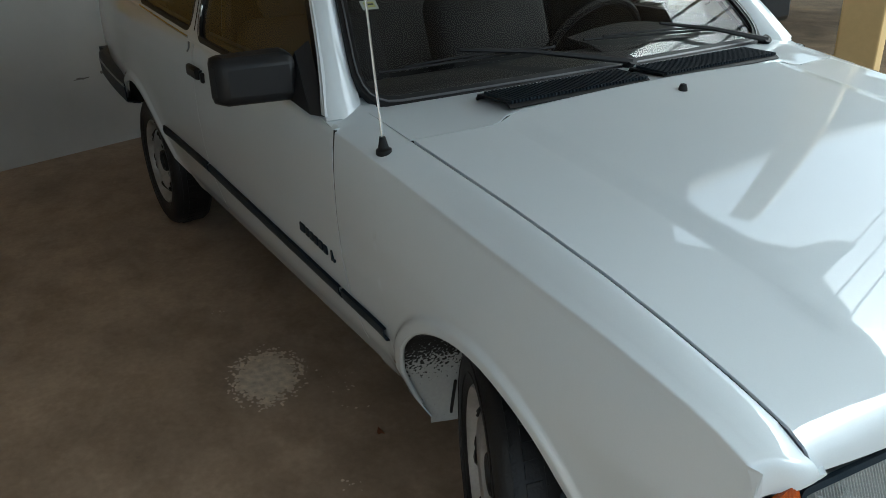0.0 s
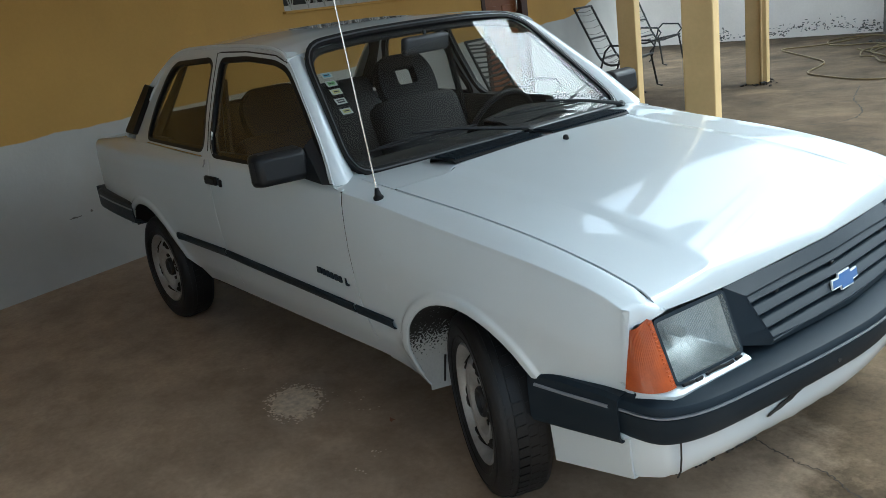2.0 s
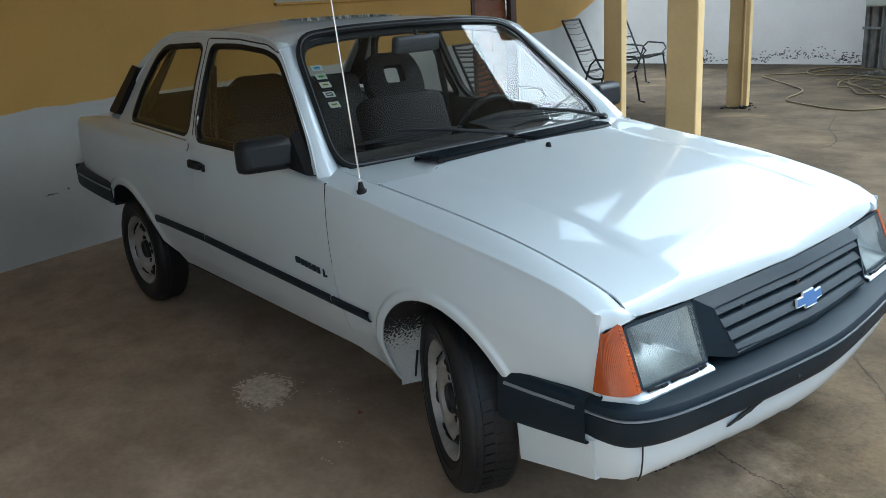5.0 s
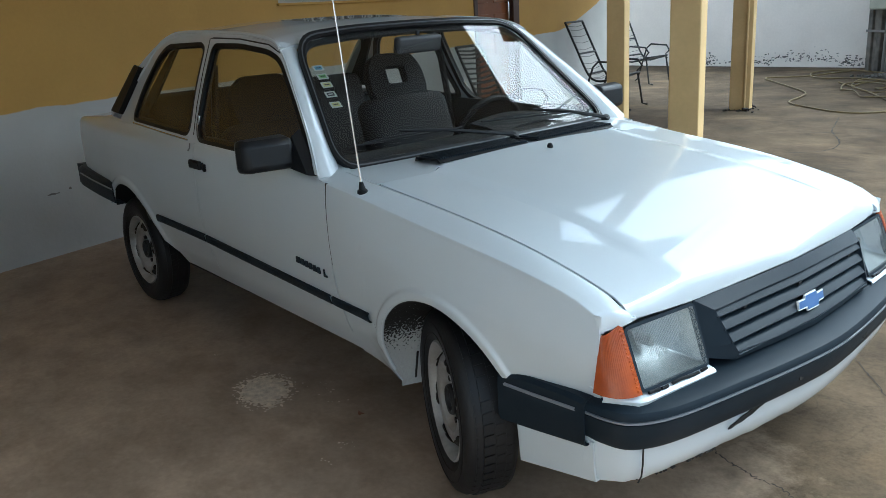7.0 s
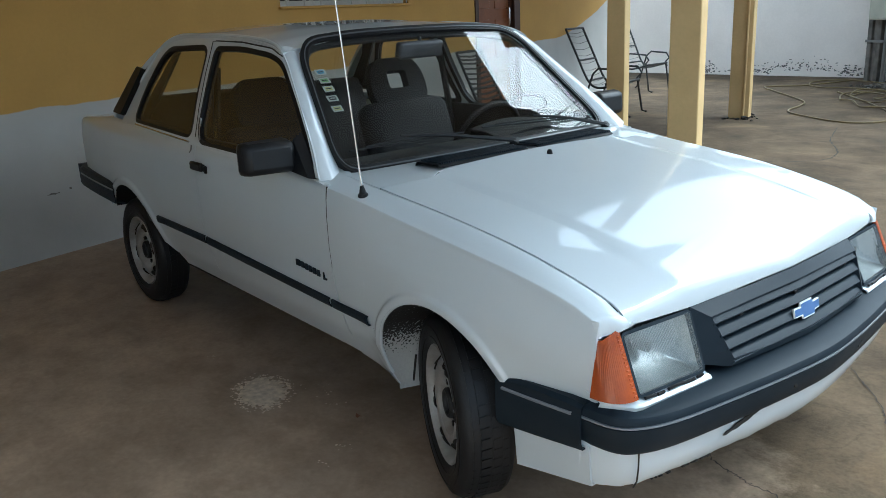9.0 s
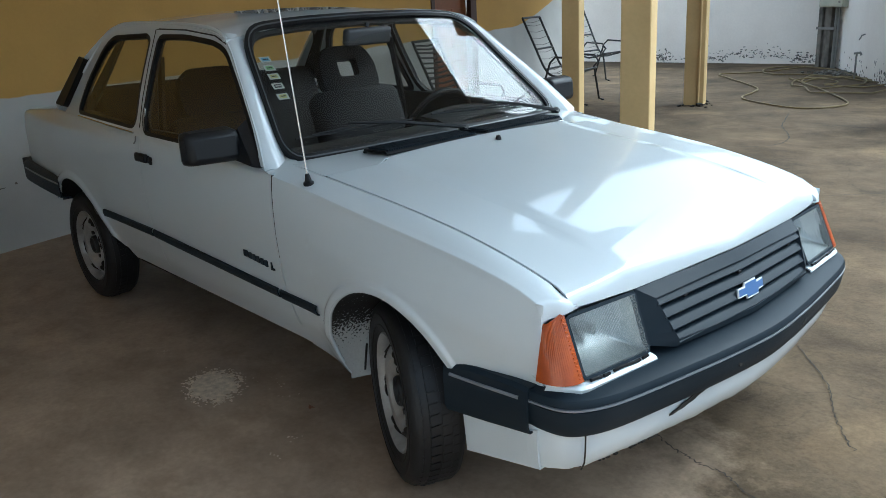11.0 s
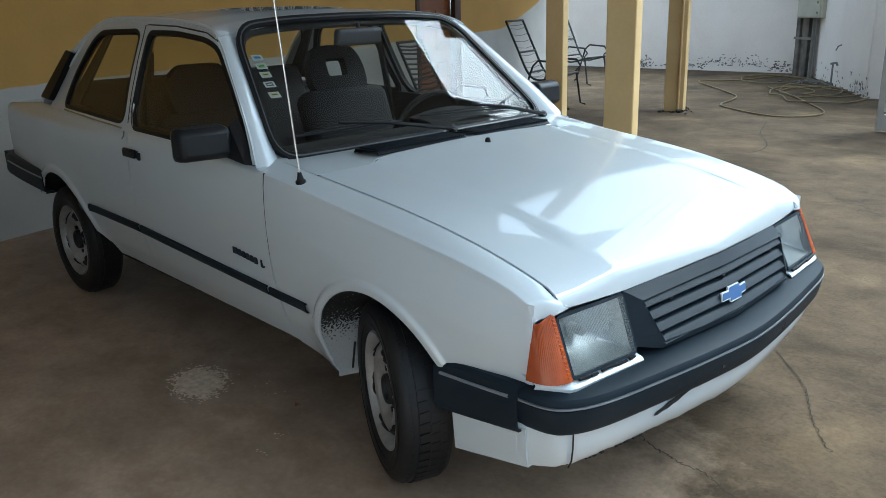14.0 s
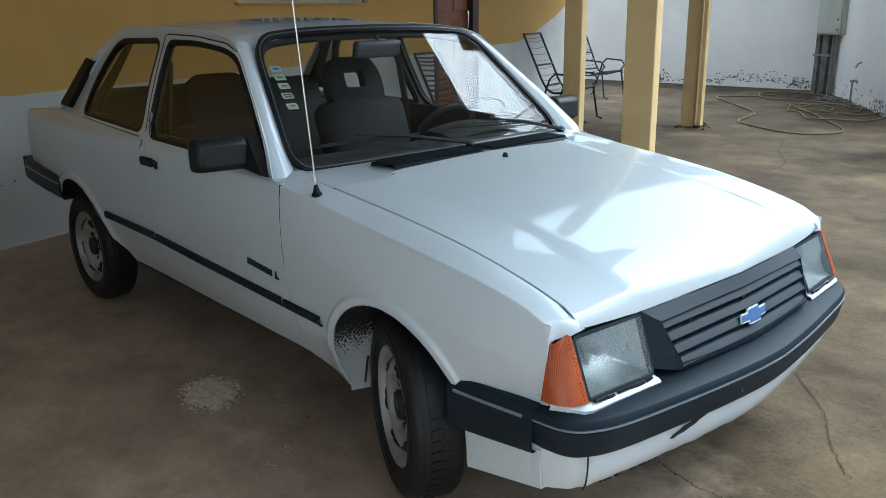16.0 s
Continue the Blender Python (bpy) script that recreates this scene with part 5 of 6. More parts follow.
# ---- wheels
def wheel(x, y, z, side, steer):
    """Steel wheel with tyre; its outer face looks along -y before it is turned."""
    m = pose(x, y, z, 0, 0, steer + (0 if side < 0 else 180))
    R = 0.277
    prof = [(0.172, -0.066), (0.185, -0.076), (0.215, -0.087), (0.245, -0.086), (0.262, -0.078), (0.271, -0.066), (0.276, -0.049), (R, -0.02), (R, 0.02), (0.276, 0.045), (0.268, 0.06), (0.245, 0.072), (0.2, 0.075), (0.172, 0.06)]
    V, F = lathe_geo(prof, 64)
    wh = mesh_ob("wheel", [m @ Vector(p) for p in V], F, TYRE, car, "steel wheel with a worn black tyre")
    wh.name = "wheel"
    # tread blocks
    geo = []
    for i in range(56):
        a = 2 * math.pi * i / 56
        # outer shoulder, raised lug rib, and two nearly worn inner ribs
        for j, (y0, y1, da, rr) in enumerate(((-0.058, -0.042, 0.044, R - 0.0015), (-0.037, -0.009, 0.046, R + 0.004), (-0.003, 0.021, 0.053, R + 0.0015), (0.026, 0.044, 0.053, R + 0.0005))):
            off = (0.0, 0.02, 0.0, -0.02)[j]
            vs = []
            for r in (R - 0.012, rr):
                for yy in (y0, y1):
                    for s in (-1, 1):
                        q = a + off + s * da + (0.035 if yy == y1 and j == 0 else 0.015 if yy == y1 else 0)
                        vs.append(m @ Vector((r * math.cos(q), yy, r * math.sin(q))))
            geo.append((vs, [(4, 5, 7, 6), (0, 4, 6, 2), (1, 3, 7, 5), (0, 1, 5, 4), (2, 6, 7, 3)]))
    mesh_ob("tread", *joined(geo), TYRE, wh)
    # side wall rings
    for r, yr in ((0.205, -0.0835), (0.238, -0.0865)):
        tube("sidewall_ring", [m @ Vector((r * math.cos(q), yr, r * math.sin(q))) for q in np.linspace(0, 2 * math.pi, 40)[:-1]], 0.002, TYRE, wh, n=4, closed=True)
    rim = [(0.178, -0.062), (0.181, -0.074), (0.176, -0.078), (0.168, -0.072), (0.162, -0.055), (0.156, -0.040), (0.148, -0.040), (0.132, -0.058), (0.116, -0.066), (0.096, -0.062), (0.080, -0.044), (0.066, -0.036), (0.055, -0.036), (0.0, -0.036)]
    rm = mesh_ob("rim", *(lambda g: ([m @ Vector(p) for p in g[0]], g[1]))(lathe_geo(rim, 48)), STEEL, wh, "silver painted steel rim")
    V, F = lathe_geo([(0.165, -0.03), (0.165, 0.075), (0.05, 0.075)], 32)
    mesh_ob("rim_barrel", [m @ Vector(p) for p in V], F, LINER, rm)
    for k in range(12):
        a = 2 * math.pi * (k + 0.25 * (-1) ** k) / 12
        mm = m @ Matrix.Rotation(-a, 4, "Y")
        V = [mm @ Vector((0.137 + 0.015 * math.cos(q), -0.0535 + 0.0165 * math.cos(q), 0.024 * math.sin(q))) for q in np.linspace(0, 2 * math.pi, 13)[:-1]]
        mesh_ob("rim_slot", V, [tuple(range(12))], LINER, rm, solid=0.004)
    for k in range(4):
        a = 2 * math.pi * k / 4 + 0.4
        c = m @ Vector((0.062 * math.cos(a), -0.034, 0.062 * math.sin(a)))
        d = m.to_3x3() @ Vector((0, -1, 0))
        mesh_ob("wheel_bolt", *tube_geo([c, c + d * 0.016], 0.0095, 6), HUB, rm)
    V, F = lathe_geo([(0.047, -0.03), (0.046, -0.056), (0.041, -0.062), (0.034, -0.060), (0.030, -0.050), (0.0, -0.050)], 24)
    mesh_ob("hub_cap", [m @ Vector(p) for p in V], F, HUB, rm)
    return wh


wheel(0.060, -0.645, 0.277, -1, -25)
wheel(0.060, 0.645, 0.277, 1, -25)
wheel(-2.405, -0.645, 0.277, -1, 0)
wheel(-2.405, 0.645, 0.277, 1, 0)


# ---- inside
box("cabin_floor", (-2.3, -0.64, 0.342), (-0.45, 0.64, 0.38), LINER, car, bevel=0)
P = [[(x, y, z) for x, z in ((-0.50, 0.895), (-0.56, 0.915), (-0.72, 0.905), (-0.78, 0.87), (-0.80, 0.75), (-0.78, 0.55), (-0.45, 0.40))] for y in np.linspace(-0.69, 0.69, 13)]
dash = grid("dashboard", P, DASH, car, "black dashboard", solid=0.01)
binn = [[(x, y, z + 0.022 * math.sin((y - 0.15) / 0.42 * math.pi)) for x, z in ((-0.60, 0.905), (-0.68, 0.925), (-0.78, 0.93), (-0.80, 0.88))] for y in np.linspace(0.15, 0.57, 9)]
grid("instrument_hood", binn, DASH, dash, solid=0.01)


def rounded_block(name, lo, hi, m, parent, label="", r=0.05, material=None):
    bm = bmesh.new()
    v, f = box_geo(lo, hi)
    vs = [bm.verts.new(p) for p in v]
    for q in f:
        bm.faces.new([vs[i] for i in q])
    bmesh.ops.bevel(bm, geom=bm.edges[:], offset=r, segments=4, profile=0.5, affect="EDGES")
    V = [m @ vv.co for vv in bm.verts]
    bm.verts.index_update()
    F = [[vv.index for vv in ff.verts] for ff in bm.faces]
    bm.free()
    return mesh_ob(name, V, F, material or CLOTH, parent, label)


def car_seat(y, back=0.0, drop=0.0):
    st = rounded_block("seat", (-1.30, y - 0.24, 0.40), (-0.83, y + 0.24, 0.56), Matrix(), car, "dark grey cloth front seat", 0.06)
    mb = pose(-1.275 - back, y, 0.49 - drop, 0, -20 - 60 * back, 0)
    rounded_block("backrest", (-0.09, -0.25, 0.0), (0.05, 0.25, 0.575), mb, st, "", 0.06)
    for s in (-1, 1):
        tube("headrest_post", [mb @ Vector((-0.02, s * 0.06, 0.54)), mb @ Vector((-0.02, s * 0.06, 0.64))], 0.006, CHROME, st, n=6)
    # head restraint
    o = rounded([(-0.165, 0.555), (0.165, 0.555), (0.165, 0.70), (0.115, 0.785), (-0.115, 0.785), (-0.165, 0.70)], 0.07)
    h = rounded([(-0.056, 0.635), (0.056, 0.635), (0.056, 0.718), (-0.056, 0.718)], 0.016)
    sheet("headrest", o, [h] if y > 0 else [], lambda u, v: tuple(mb @ Vector((-0.02, u, v))), CLOTH, st, "headrest with an opening" if y > 0 else "", solid=0.05, offset=0, bevel=0.012)
    return st


car_seat(-0.34, 0.05, 0.06)
car_seat(0.33, 0.0, 0.03)
rs = rounded_block("rear_seat", (-2.05, -0.62, 0.40), (-1.62, 0.62, 0.56), Matrix(), car, "dark grey cloth rear bench", 0.05)
rounded_block("rear_backrest", (-0.08, -0.62, 0.0), (0.06, 0.62, 0.605), pose(-2.07, 0, 0.50, 0, -22, 0), rs, "", 0.05)
box("parcel_shelf", (-2.50, -0.64, 0.935), (-2.20, 0.64, 0.955), DASH, car)
for sgn in (-1, 1):
    P = [[(x, sgn * (0.722 if z < 0.9 else 0.716), z) for z in (0.47, 0.6, 0.945)] for x in (-2.25, -1.45, -0.62)]
    grid("door_card", P, DASH, car, "dark inner door panel", solid=0.02)
    tube("seat_belt", [(-1.50, sgn * 0.60, 1.22), (-1.49, sgn * 0.64, 0.95), (-1.46, sgn * 0.66, 0.55)], 0.016, BLACK, car, n=6)
    P = [[(-2.02 - 0.40 * q + 0.095 * (1 - t) * (0.5 + q), sgn * (0.548 + 0.085 * q + 0.03 * t * 0), 1.30 - 0.34 * q) for t in np.linspace(0, 1, 4)] for q in np.linspace(0, 1, 8)]
    grid("pillar_lining", P, DASH, car, "dark lining of the rear pillar", solid=0.012)
# steering wheel
sm = look((-0.92, 0.37, 0.832), (-1.6, 0.37, 1.11))
sw = tube("steering_wheel", [sm @ Vector((0.19 * math.cos(q), 0.19 * math.sin(q), 0)) for q in np.linspace(0, 2 * math.pi, 41)[:-1]], 0.014, BLACK, car, "black steering wheel", closed=True)
for q in (0.2, math.pi - 0.2):
    tube("spoke", [sm @ Vector((0, 0, 0.02)), sm @ Vector((0.18 * math.cos(q), -0.18 * math.sin(q), 0))], [0.03, 0.014], BLACK, sw, n=6)
tube("steering_column", [sm @ Vector((0, 0, 0)), sm @ Vector((0, 0, 0.3))], 0.03, BLACK, sw)
# mirror inside
mm = pose(-0.885, -0.01, 1.262, 0, 12, 8)
im = rounded_block("inside_mirror", (-0.018, -0.125, -0.034), (0.018, 0.125, 0.034), mm, car, "dark grey inside mirror", 0.014, MIRRORGREY)
tube("mirror_stem", [mm @ Vector((0.0, 0, 0.02)), mm @ Vector((-0.01, 0, 0.05))], 0.008, DASH, im)

# ---------------------------------------------------------------- chairs
def cord_chair(m, label, cord=0.0038, rows=4):
    """Iron-tube lounge chair strung with cords; local: seat faces +x, ground at z 0."""
    c = empty("lounge_chair", (0, 0, 0), label, "chair", "cord chairs by the house", m=m)
    T = lambda p: m @ Vector(p)
    W = 0.26
    for s in (-1, 1):
        side = smooth_line([(-0.52, s * W, 1.12), (-0.36, s * W, 0.78), (-0.20, s * W, 0.46), (-0.06, s * W, 0.37), (0.14, s * W, 0.40), (0.30, s * W, 0.44)], 5)
        tube("side_rail", [T(p) for p in side], 0.015, TUBEIRON, c, n=7)
        leg = [(-0.34, s * (W + 0.03), 0.012), (-0.30, s * (W + 0.03), 0.03), (-0.12, s * (W + 0.03), 0.55), (-0.04, s * (W + 0.04), 0.62), (0.26, s * (W + 0.04), 0.60), (0.32, s * (W + 0.03), 0.52), (0.26, s * (W + 0.02), 0.46), (0.33, s * (W + 0.03), 0.03), (0.40, s * (W + 0.03), 0.012)]
        tube("arm_and_leg", [T(p) for p in leg], 0.014, TUBEIRON, c, n=7)
    for x, z in ((-0.52, 1.12), (-0.33, 0.72), (0.30, 0.44), (-0.20, 0.46)):
        tube("cross_bar", [T((x, -W, z)), T((x, W, z))], 0.014, TUBEIRON, c, n=7)
    line = smooth_line([(-0.50, 1.08), (-0.36, 0.78), (-0.20, 0.46), (-0.06, 0.37), (0.14, 0.40), (0.28, 0.43)], rows)
    for p in line:
        z = p[1] + rndc.uniform(-0.01, 0.01)
        tube("cord", [T((p[0], -W, z)), T((p[0] + 0.01, 0, z - 0.02)), T((p[0], W, z))], cord, CORD, c, n=4)
    return c


rndc = random.Random(3)
cord_chair(pose(-5.23, 6.58, 0, 0, 0, 16), "black iron-tube lounge chair strung with cords, near the house wall")
cord_chair(pose(-6.77, 9.32, 0, 0, 0, 2), "black iron-tube lounge chair strung with cords, standing farther off")
cord_chair(pose(-4.18, 3.70, 0, 0, 0, 16) @ Matrix.Scale(0.9, 4), "black iron-tube lounge chair with dense dark straps behind the car", 0.013, 6)

# ---------------------------------------------------------------- post with meter box in the yard corner
pp = Vector((-4.18, 12.13, 0))
pm = pose(pp.x, pp.y, 0, 0, 0, -30)
post = empty("utility_post", pp, "weathered concrete post with pipes in the yard corner", "post", m=pm)
v, f = joined([box_geo((-0.20, -0.08, 0), (-0.10, 0.08, 4.2), pm), box_geo((0.02, -0.08, 0), (0.12, 0.08, 4.2), pm), box_geo((-0.10, -0.04, 0), (0.02, 0.04, 4.2), pm)])
mesh_ob("shaft", v, f, POLE, post, bevel=0.01)
for x, r in ((0.19, 0.03), (0.25, 0.018)):
    tube("pipe", [pm @ Vector(p) for p in ((x, -0.04, 0), (x + 0.01, -0.04, 0.6), (x, -0.03, 1.05))], r, PIPE, post)
box("strap", (-0.22, -0.1, 0.62), (0.23, -0.082, 0.66), PIPE, post, bevel=0.002, m=pm)
mb = empty("meter_box", pm @ Vector((0.0, -0.2, 1.1)), "cream metal meter box fixed to the post", "meter box", m=pm)
box("case", (-0.05, -0.20, 0.98), (0.55, -0.085, 1.75), BOXGREY, mb, bevel=0.012, m=pm)
box("lid", (-0.03, -0.215, 1.0), (0.53, -0.202, 1.73), BOXGREY, mb, bevel=0.006, m=pm)
for z in (1.06, 1.22):
    tube("screw", [pm @ Vector((0.47, -0.215, z)), pm @ Vector((0.47, -0.23, z))], 0.018, PIPE, mb)

# service cables from the post to the edge of the carport roof
for k, (x, y) in enumerate(((-0.10, 1.89), (0.12, 1.83), (0.34, 1.77))):
    a, b = pm @ Vector((0.08 * k, -0.09, 3.25 - 0.12 * k)), Vector((x, y, 2.87))
    cb = tube("service_cable", [a.lerp(b, q) - Vector((0, 0, 0.5 * q * (1 - q))) for q in np.linspace(0, 1, 17)], 0.008, BLACK, n=6)
    tagged(cb, "black service cable hung between post and roof edge", "cable", "service cables")

# tap on the side wall
tp = Vector((-3.05, 10.42, 0))
tap = empty("garden_tap", tp, "grey standpipe with a tap against the wall", "tap")
tube("standpipe", [tp + Vector(p) for p in ((0, 0, 0), (0, 0, 0.30), (0.0, 0.01, 0.36))], 0.014, PIPE, tap)
tube("tap_body", [tp + Vector(p) for p in ((-0.03, 0.0, 0.37), (0.06, -0.02, 0.385), (0.08, -0.03, 0.35))], 0.016, PIPE, tap)
tube("tap_handle", [tp + Vector(p) for p in ((0.02, 0, 0.56), (0.05, 0, 0.62), (0.10, -0.02, 0.64))], 0.010, PIPE, tap)

# hose on the ground
line = [(-4.49, 12.0), (-4.75, 10.95), (-5.2, 10.5), (-4.75, 9.95), (-4.22, 9.41), (-3.72, 8.85), (-3.55, 8.4), (-3.42, 7.85), (-3.05, 7.52), (-2.44, 7.23), (-2.12, 7.45), (-2.12, 7.9), (-2.75, 8.8), (-3.3, 9.5), (-3.9, 10.2)]
pts = [(p[0], p[1], 0.014) for p in smooth_line(line, 7)]
rh = random.Random(8)
tangle = [(-3.5, 9.71), (-3.65, 10.42), (-3.3, 10.59), (-2.89, 10.29), (-2.68, 9.65), (-2.79, 9.17), (-3.05, 9.15), (-3.4, 9.63), (-3.42, 10.13), (-3.04, 9.82), (-3.03, 9.45), (-2.6, 9.3), (-2.3, 9.9), (-2.9, 10.5), (-3.6, 10.0), (-3.45, 9.3),
          (-3.2, 9.05), (-2.79, 8.65), (-2.42, 8.65), (-2.16, 8.94), (-2.2, 9.47), (-2.39, 9.88), (-2.78, 10.11), (-3.35, 10.53), (-3.98, 10.76), (-4.36, 10.6), (-4.68, 10.88), (-4.87, 11.5), (-4.66, 12.0), (-4.19, 11.8), (-3.75, 11.5), (-3.1, 10.7), (-2.7, 10.3)]
loops = smooth_line([(x + rh.uniform(-0.05, 0.05), y + rh.uniform(-0.05, 0.05)) for x, y in tangle], 8)
pts += [(p[0], p[1], 0.014 + 0.020 * abs(math.sin(k * 0.21)) * (1 if k < 150 else 0.3)) for k, p in enumerate(loops)]
hose = tube("garden_hose", pts, 0.0105, HOSE, n=6)
tagged(hose, "dirty yellow garden hose lying tangled on the concrete", "hose")

# louvred metal leaf standing open at the yard's side
gp = Vector((-1.16, 6.78, 0))
gm = pose(gp.x, gp.y, 0.02, 0, 0, 20)
gate = empty("metal_door", gp, "beige metal door leaf with louvres, standing open", "door", m=gm)
v, f = joined([box_geo(l, h, gm) for l, h in (((0, -0.02, 0), (0.06, 0.02, 2.1)), ((0.71, -0.02, 0), (0.80, 0.02, 2.1)), ((0.06, -0.02, 0), (0.71, 0.02, 0.16)), ((0.06, -0.02, 0.62), (0.71, 0.02, 2.1)))])
mesh_ob("leaf", v, f, GATE, gate, bevel=0.004)
for k in range(8):
    z = 0.175 + k * 0.056
    mesh_ob("louvre", *box_geo((0.06, -0.03, 0), (0.71, -0.022, 0.05), gm @ pose(0, 0, z, -28, 0, 0)), GATE, gate)
tube("knob", [gm @ Vector((0.06, -0.02, 0.95)), gm @ Vector((0.06, -0.06, 0.95))], 0.02, PIPE, gate)

# ---------------------------------------------------------------- marks on the ground and walls
# worn patch: a ragged heart and a scatter of specks that thins outwards
rq = random.Random(21)
V, F = [], []
for k in range(1000):
    u, w = rq.gauss(0, 1), rq.gauss(0, 1)
    if u * u + w * w > 6:
        continue
    # drawn out across the car, with a tail towards its front
    x, y = -0.968 + 0.036 * u - 0.066 * w, -0.812 + 0.041 * u + 0.036 * w
    near = math.exp(-(u * u + w * w) / 2.2)
    r0 = (0.004 + 0.024 * near) * rq.uniform(0.5, 1.2)
    n, i0 = 9, len(V)
    for i in range(n):
        a = 2 * math.pi * i / n
        q = rq.uniform(0.45, 1.1)
        V.append((x + r0 * q * math.cos(a), y + r0 * 0.8 * q * math.sin(a), 0.0012 + 0.0024 * k / 1000))
    F.append(tuple(range(i0, i0 + n)))
for cx, cy, sx, sy, m in ((-0.402, -0.809, 0.03, 0.015, 8), (-0.343, -0.927, 0.02, 0.01, 5), (-1.42, -0.813, 0.03, 0.02, 6), (-0.80, -0.66, 0.05, 0.03, 16)):
    for k in range(m):
        x, y, r0, i0 = rq.gauss(cx, sx), rq.gauss(cy, sy), rq.uniform(0.002, 0.006), len(V)
        for i in range(7):
            a = 2 * math.pi * i / 7
            V.append((x + r0 * rq.uniform(0.5, 1.1) * math.cos(a), y + r0 * rq.uniform(0.5, 1.1) * math.sin(a), 0.0022 + 0.00002 * k))
        F.append(tuple(range(i0, i0 + 7)))
tagged(mesh_ob("floor_patch", V, F, CHALK), "pale crumbling cement patch on the carport floor", "stain", kind="stuff")
lf = [(-0.535 + 0.015 * math.cos(a) * (1 + 0.3 * math.sin(3 * a)), -0.655 + 0.008 * math.sin(a), 0.004 + 0.004 * math.cos(2 * a)) for a in np.linspace(0, 2 * math.pi, 15)[:-1]]
tagged(mesh_ob("dry_leaf", lf, [tuple(range(14))], DOORWOOD, solid=0.001), "small dry brown leaf on the carport floor", "leaf")


def crack(line, seed, w=0.006, per=16):
    r = random.Random(seed)
    P = smooth_line(line, per)
    P = [p + np.array((r.uniform(-1, 1), r.uniform(-1, 1))) * min(0.010, 2.2 * w) for p in P]
    V = []
    for i, p in enumerate(P):
        d = P[min(i + 1, len(P) - 1)] - P[max(i - 1, 0)]
        d = d / (np.linalg.norm(d) + 1e-9)
        nn = np.array((-d[1], d[0])) * w * r.uniform(0.3, 1.0)
        V += [(*(p + nn), 0.0035), (*(p - nn), 0.0035)]
    F = [(2 * i, 2 * i + 2, 2 * i + 3, 2 * i + 1) for i in range(len(P) - 1)]
    return tagged(mesh_ob("floor_crack", V, F, CRACK), "dark crack in the concrete floor", "crack", kind="structure")


crack([(-2.35, 6.9), (-1.99, 6.0), (-1.63, 5.37), (-1.62, 4.91), (-2.1, 4.5)], 1, 0.009)
crack([(0.42, 1.1), (0.50, 0.95), (0.70, 0.73), (0.79, 0.58), (0.874, 0.434), (0.964, 0.324)], 2, 0.0028)
crack([(-1.3, 2.55), (-0.416, 3.438), (-0.148, 3.723), (0.7, 4.6)], 3, 0.004, 30)
crack([(-3.6, 4.55), (-2.73, 5.316), (-2.09, 5.86), (-1.167, 6.571), (0.3, 7.75)], 4, 0.005, 40)
crack([(0.36, 0.05), (0.469, 0.006), (0.58, -0.035), (0.661, -0.052), (0.746, -0.055), (0.83, -0.10), (0.908, -0.121), (1.05, -0.2)], 5, 0.0030)
crack([(0.0, 2.5), (0.35, 2.6), (0.6, 2.9)], 6, 0.0035)

# peeling plaster at the foot of the yard wall
rp = random.Random(11)
d = (YB - YA).normalized()
V, F = [], []
for k in range(330):
    s = rp.choice((rp.gauss(2.05, 0.12), rp.gauss(3.2, 0.3), rp.gauss(4.0, 0.35), rp.gauss(4.75, 0.2), rp.uniform(1.2, 5.1)))
    h = 0.03 + abs(rp.gauss(0, 0.09)) + (0.07 if 3.4 < s < 4.6 else 0)
    w, t = rp.uniform(0.006, 0.032), rp.uniform(0.004, 0.018)
    c = YA + d * s
    n = 9
    i0 = len(V)
    for i in range(n):
        a = 2 * math.pi * i / n
        q = rp.uniform(0.5, 1.2)
        p = c + d * w * q * math.cos(a)
        V.append((p.x, p.y - 0.004, h + t * q * math.sin(a)))
    F.append(tuple(range(i0, i0 + n)))
tagged(mesh_ob("peeled_plaster", V, F, PEEL), "dark flaking plaster spots along the wall foot", "damage", kind="stuff")
d = (YC - YB).normalized()
nn = Vector((d.y, -d.x, 0))
V, F = [], []
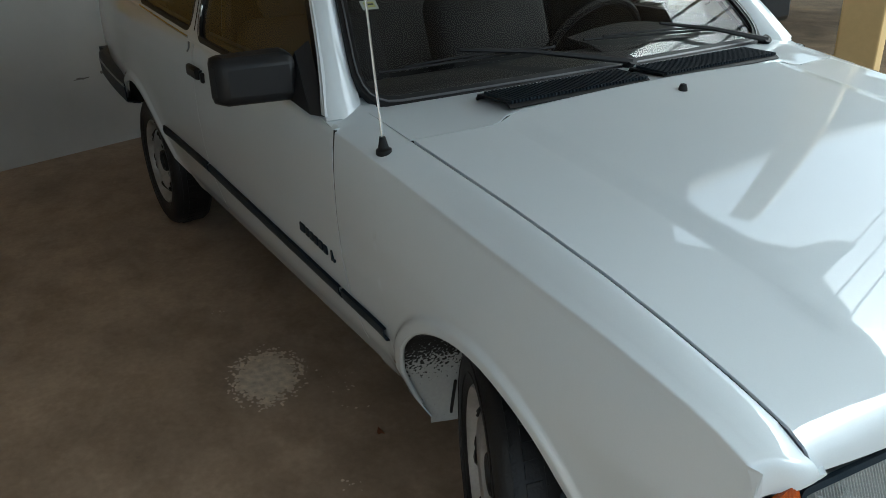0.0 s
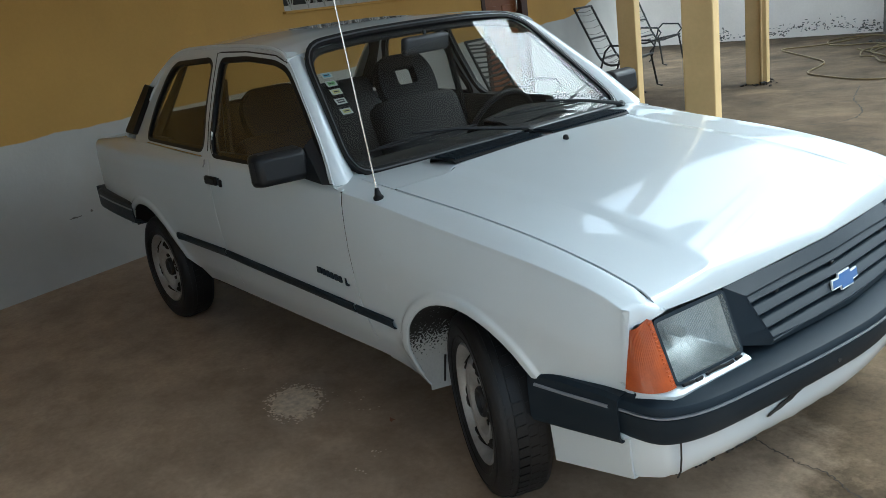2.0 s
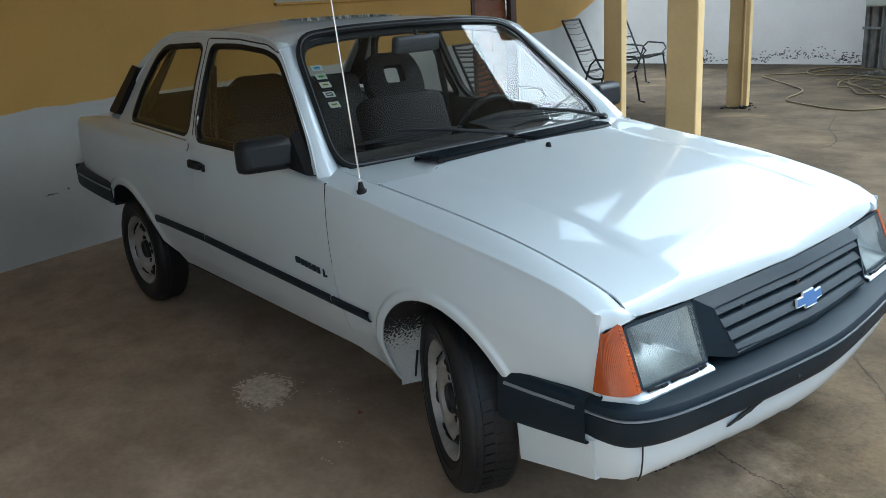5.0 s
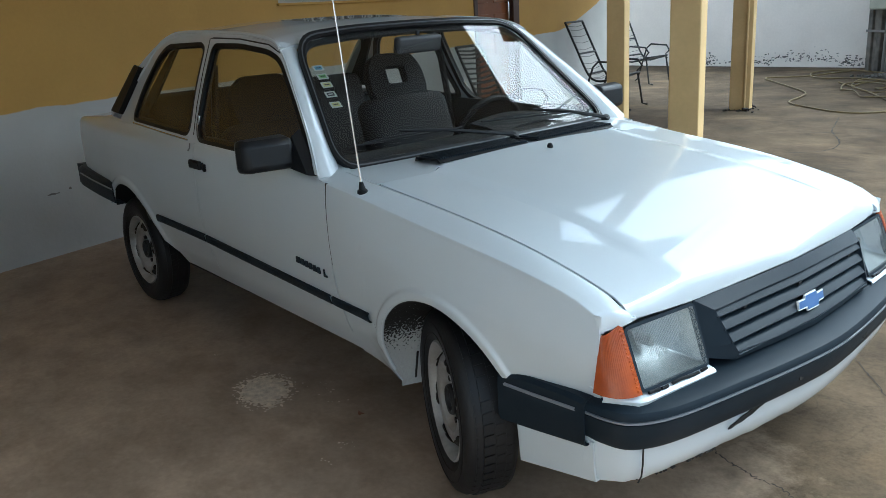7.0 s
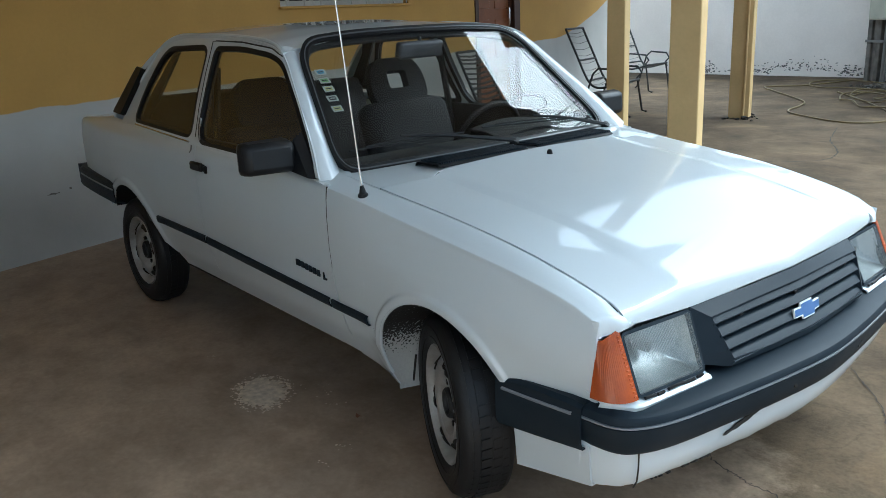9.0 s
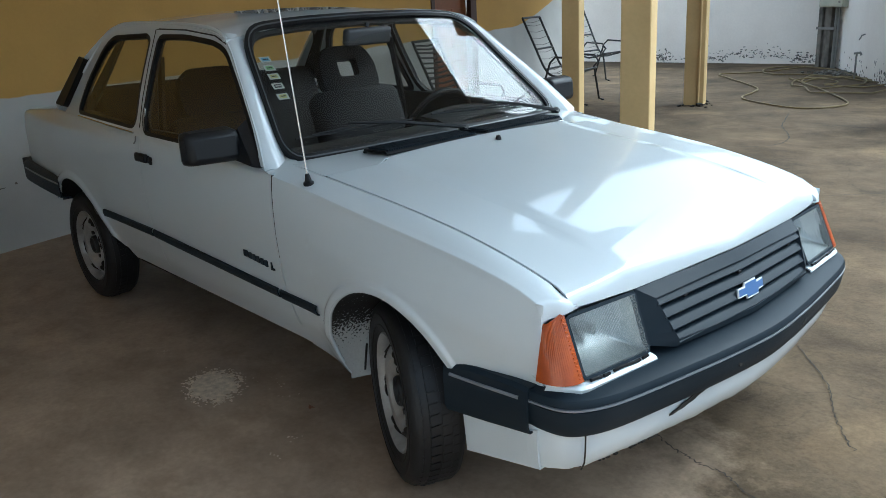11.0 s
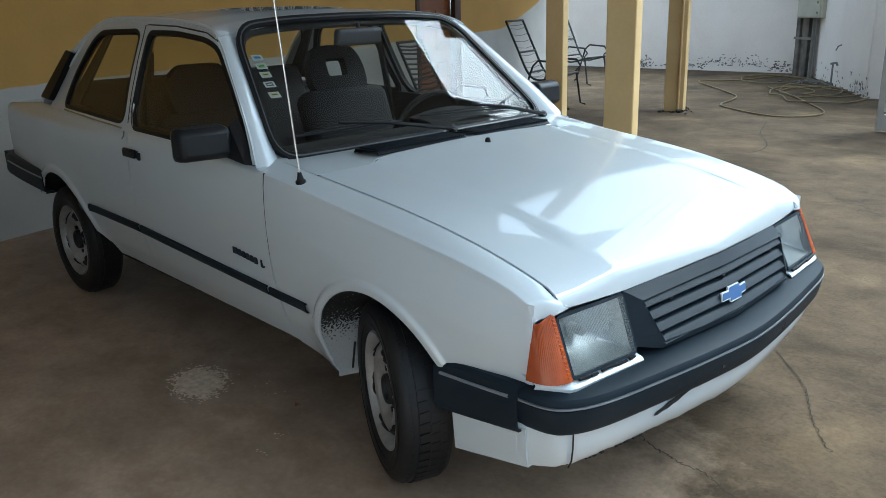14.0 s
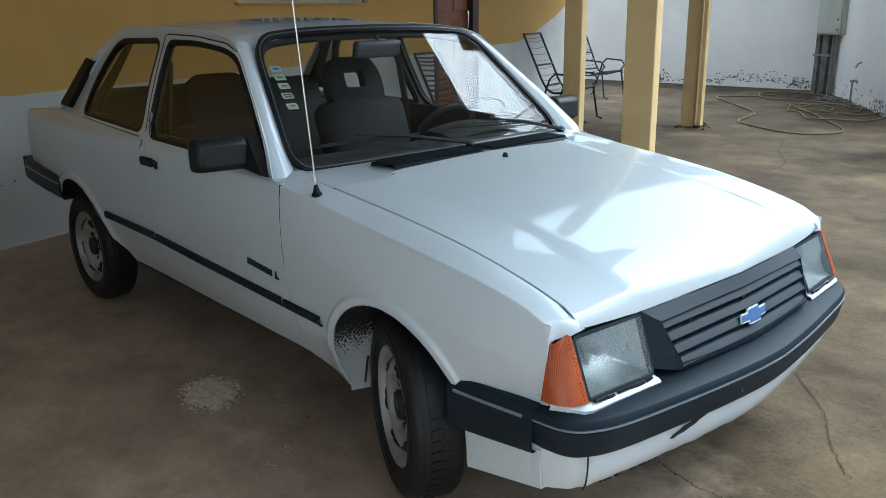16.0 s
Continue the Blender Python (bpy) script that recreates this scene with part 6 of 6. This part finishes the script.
for k in range(90):
    s = rp.uniform(2.9, 3.9) if k < 70 else rp.uniform(0.5, 2.6)
    h = abs(rp.gauss(0.06, 0.12))
    w, t = rp.uniform(0.008, 0.035), rp.uniform(0.006, 0.030)
    c = YB + d * s + nn * 0.02
    i0 = len(V)
    for i in range(9):
        a = 2 * math.pi * i / 9
        q = rp.uniform(0.5, 1.2)
        p = c + d * w * q * math.cos(a)
        V.append((p.x, p.y, max(0.0, h + t * q * math.sin(a))))
    F.append(tuple(range(i0, i0 + 9)))
tagged(mesh_ob("peeled_plaster", V, F, PEEL), "dark flaking plaster spots on the side wall", "damage", kind="stuff")
# swept rubble in the yard corner
V, F = [], []
for k in range(160):
    x, y = -3.55 + rp.gauss(0, 0.22), 11.18 + rp.gauss(0, 0.16)
    s = rp.uniform(0.008, 0.032)
    v, f = box_geo((-s, -s * 0.7, 0), (s, s * 0.7, s), pose(x, y, 0, rp.uniform(-20, 20), rp.uniform(-20, 20), rp.uniform(0, 180)))
    n = len(V)
    V += v
    F += [tuple(i + n for i in q) for q in f]
tagged(mesh_ob("rubble", V, F, POLE), "small heap of broken plaster in the yard corner", "rubble", kind="stuff")

# crumbled plaster and soil at the foot of the column in the yard
V, F = [], []
for k in range(26):
    a = rp.uniform(0, 2 * math.pi)
    x, y = -3.57 + rp.gauss(0.0, 0.10), 7.04 + rp.gauss(0.0, 0.10)
    if abs(x + 3.665) < 0.115 and abs(y - 7.135) < 0.115:
        continue
    w = rp.uniform(0.006, 0.022) * (2.0 if k % 17 == 0 else 1)
    v, f = box_geo((-w, -w * 0.7, 0), (w, w * 0.7, w * 0.8), pose(x, y, 0, rp.uniform(-20, 20), rp.uniform(-20, 20), math.degrees(a)))
    n = len(V)
    V += v
    F += [tuple(i + n for i in q) for q in f]
tagged(mesh_ob("rubble", V, F, CRACK), "dark crumbs of soil and plaster at a column's foot", "rubble", kind="stuff")

# scuffs on the white dado beside the car's tail
for k, (s0, z0, w, h) in enumerate(((-0.34, 0.40, 0.06, 0.008), (-0.22, 0.415, 0.014, 0.010), (0.12, 0.50, 0.015, 0.018), (-1.35, 0.47, 0.03, 0.02))):
    r = random.Random(40 + k)
    V = []
    for i in range(14):
        a = 2 * math.pi * i / 14
        q = r.uniform(0.4, 1.0)
        V.append(HM @ Vector((s0 + w * q * math.cos(a), 0.003, z0 + h * q * math.sin(a))))
    tagged(mesh_ob("wall_scuff", V, [tuple(range(14))], PEEL), "small dark scuff on the white wall", "damage", kind="structure")
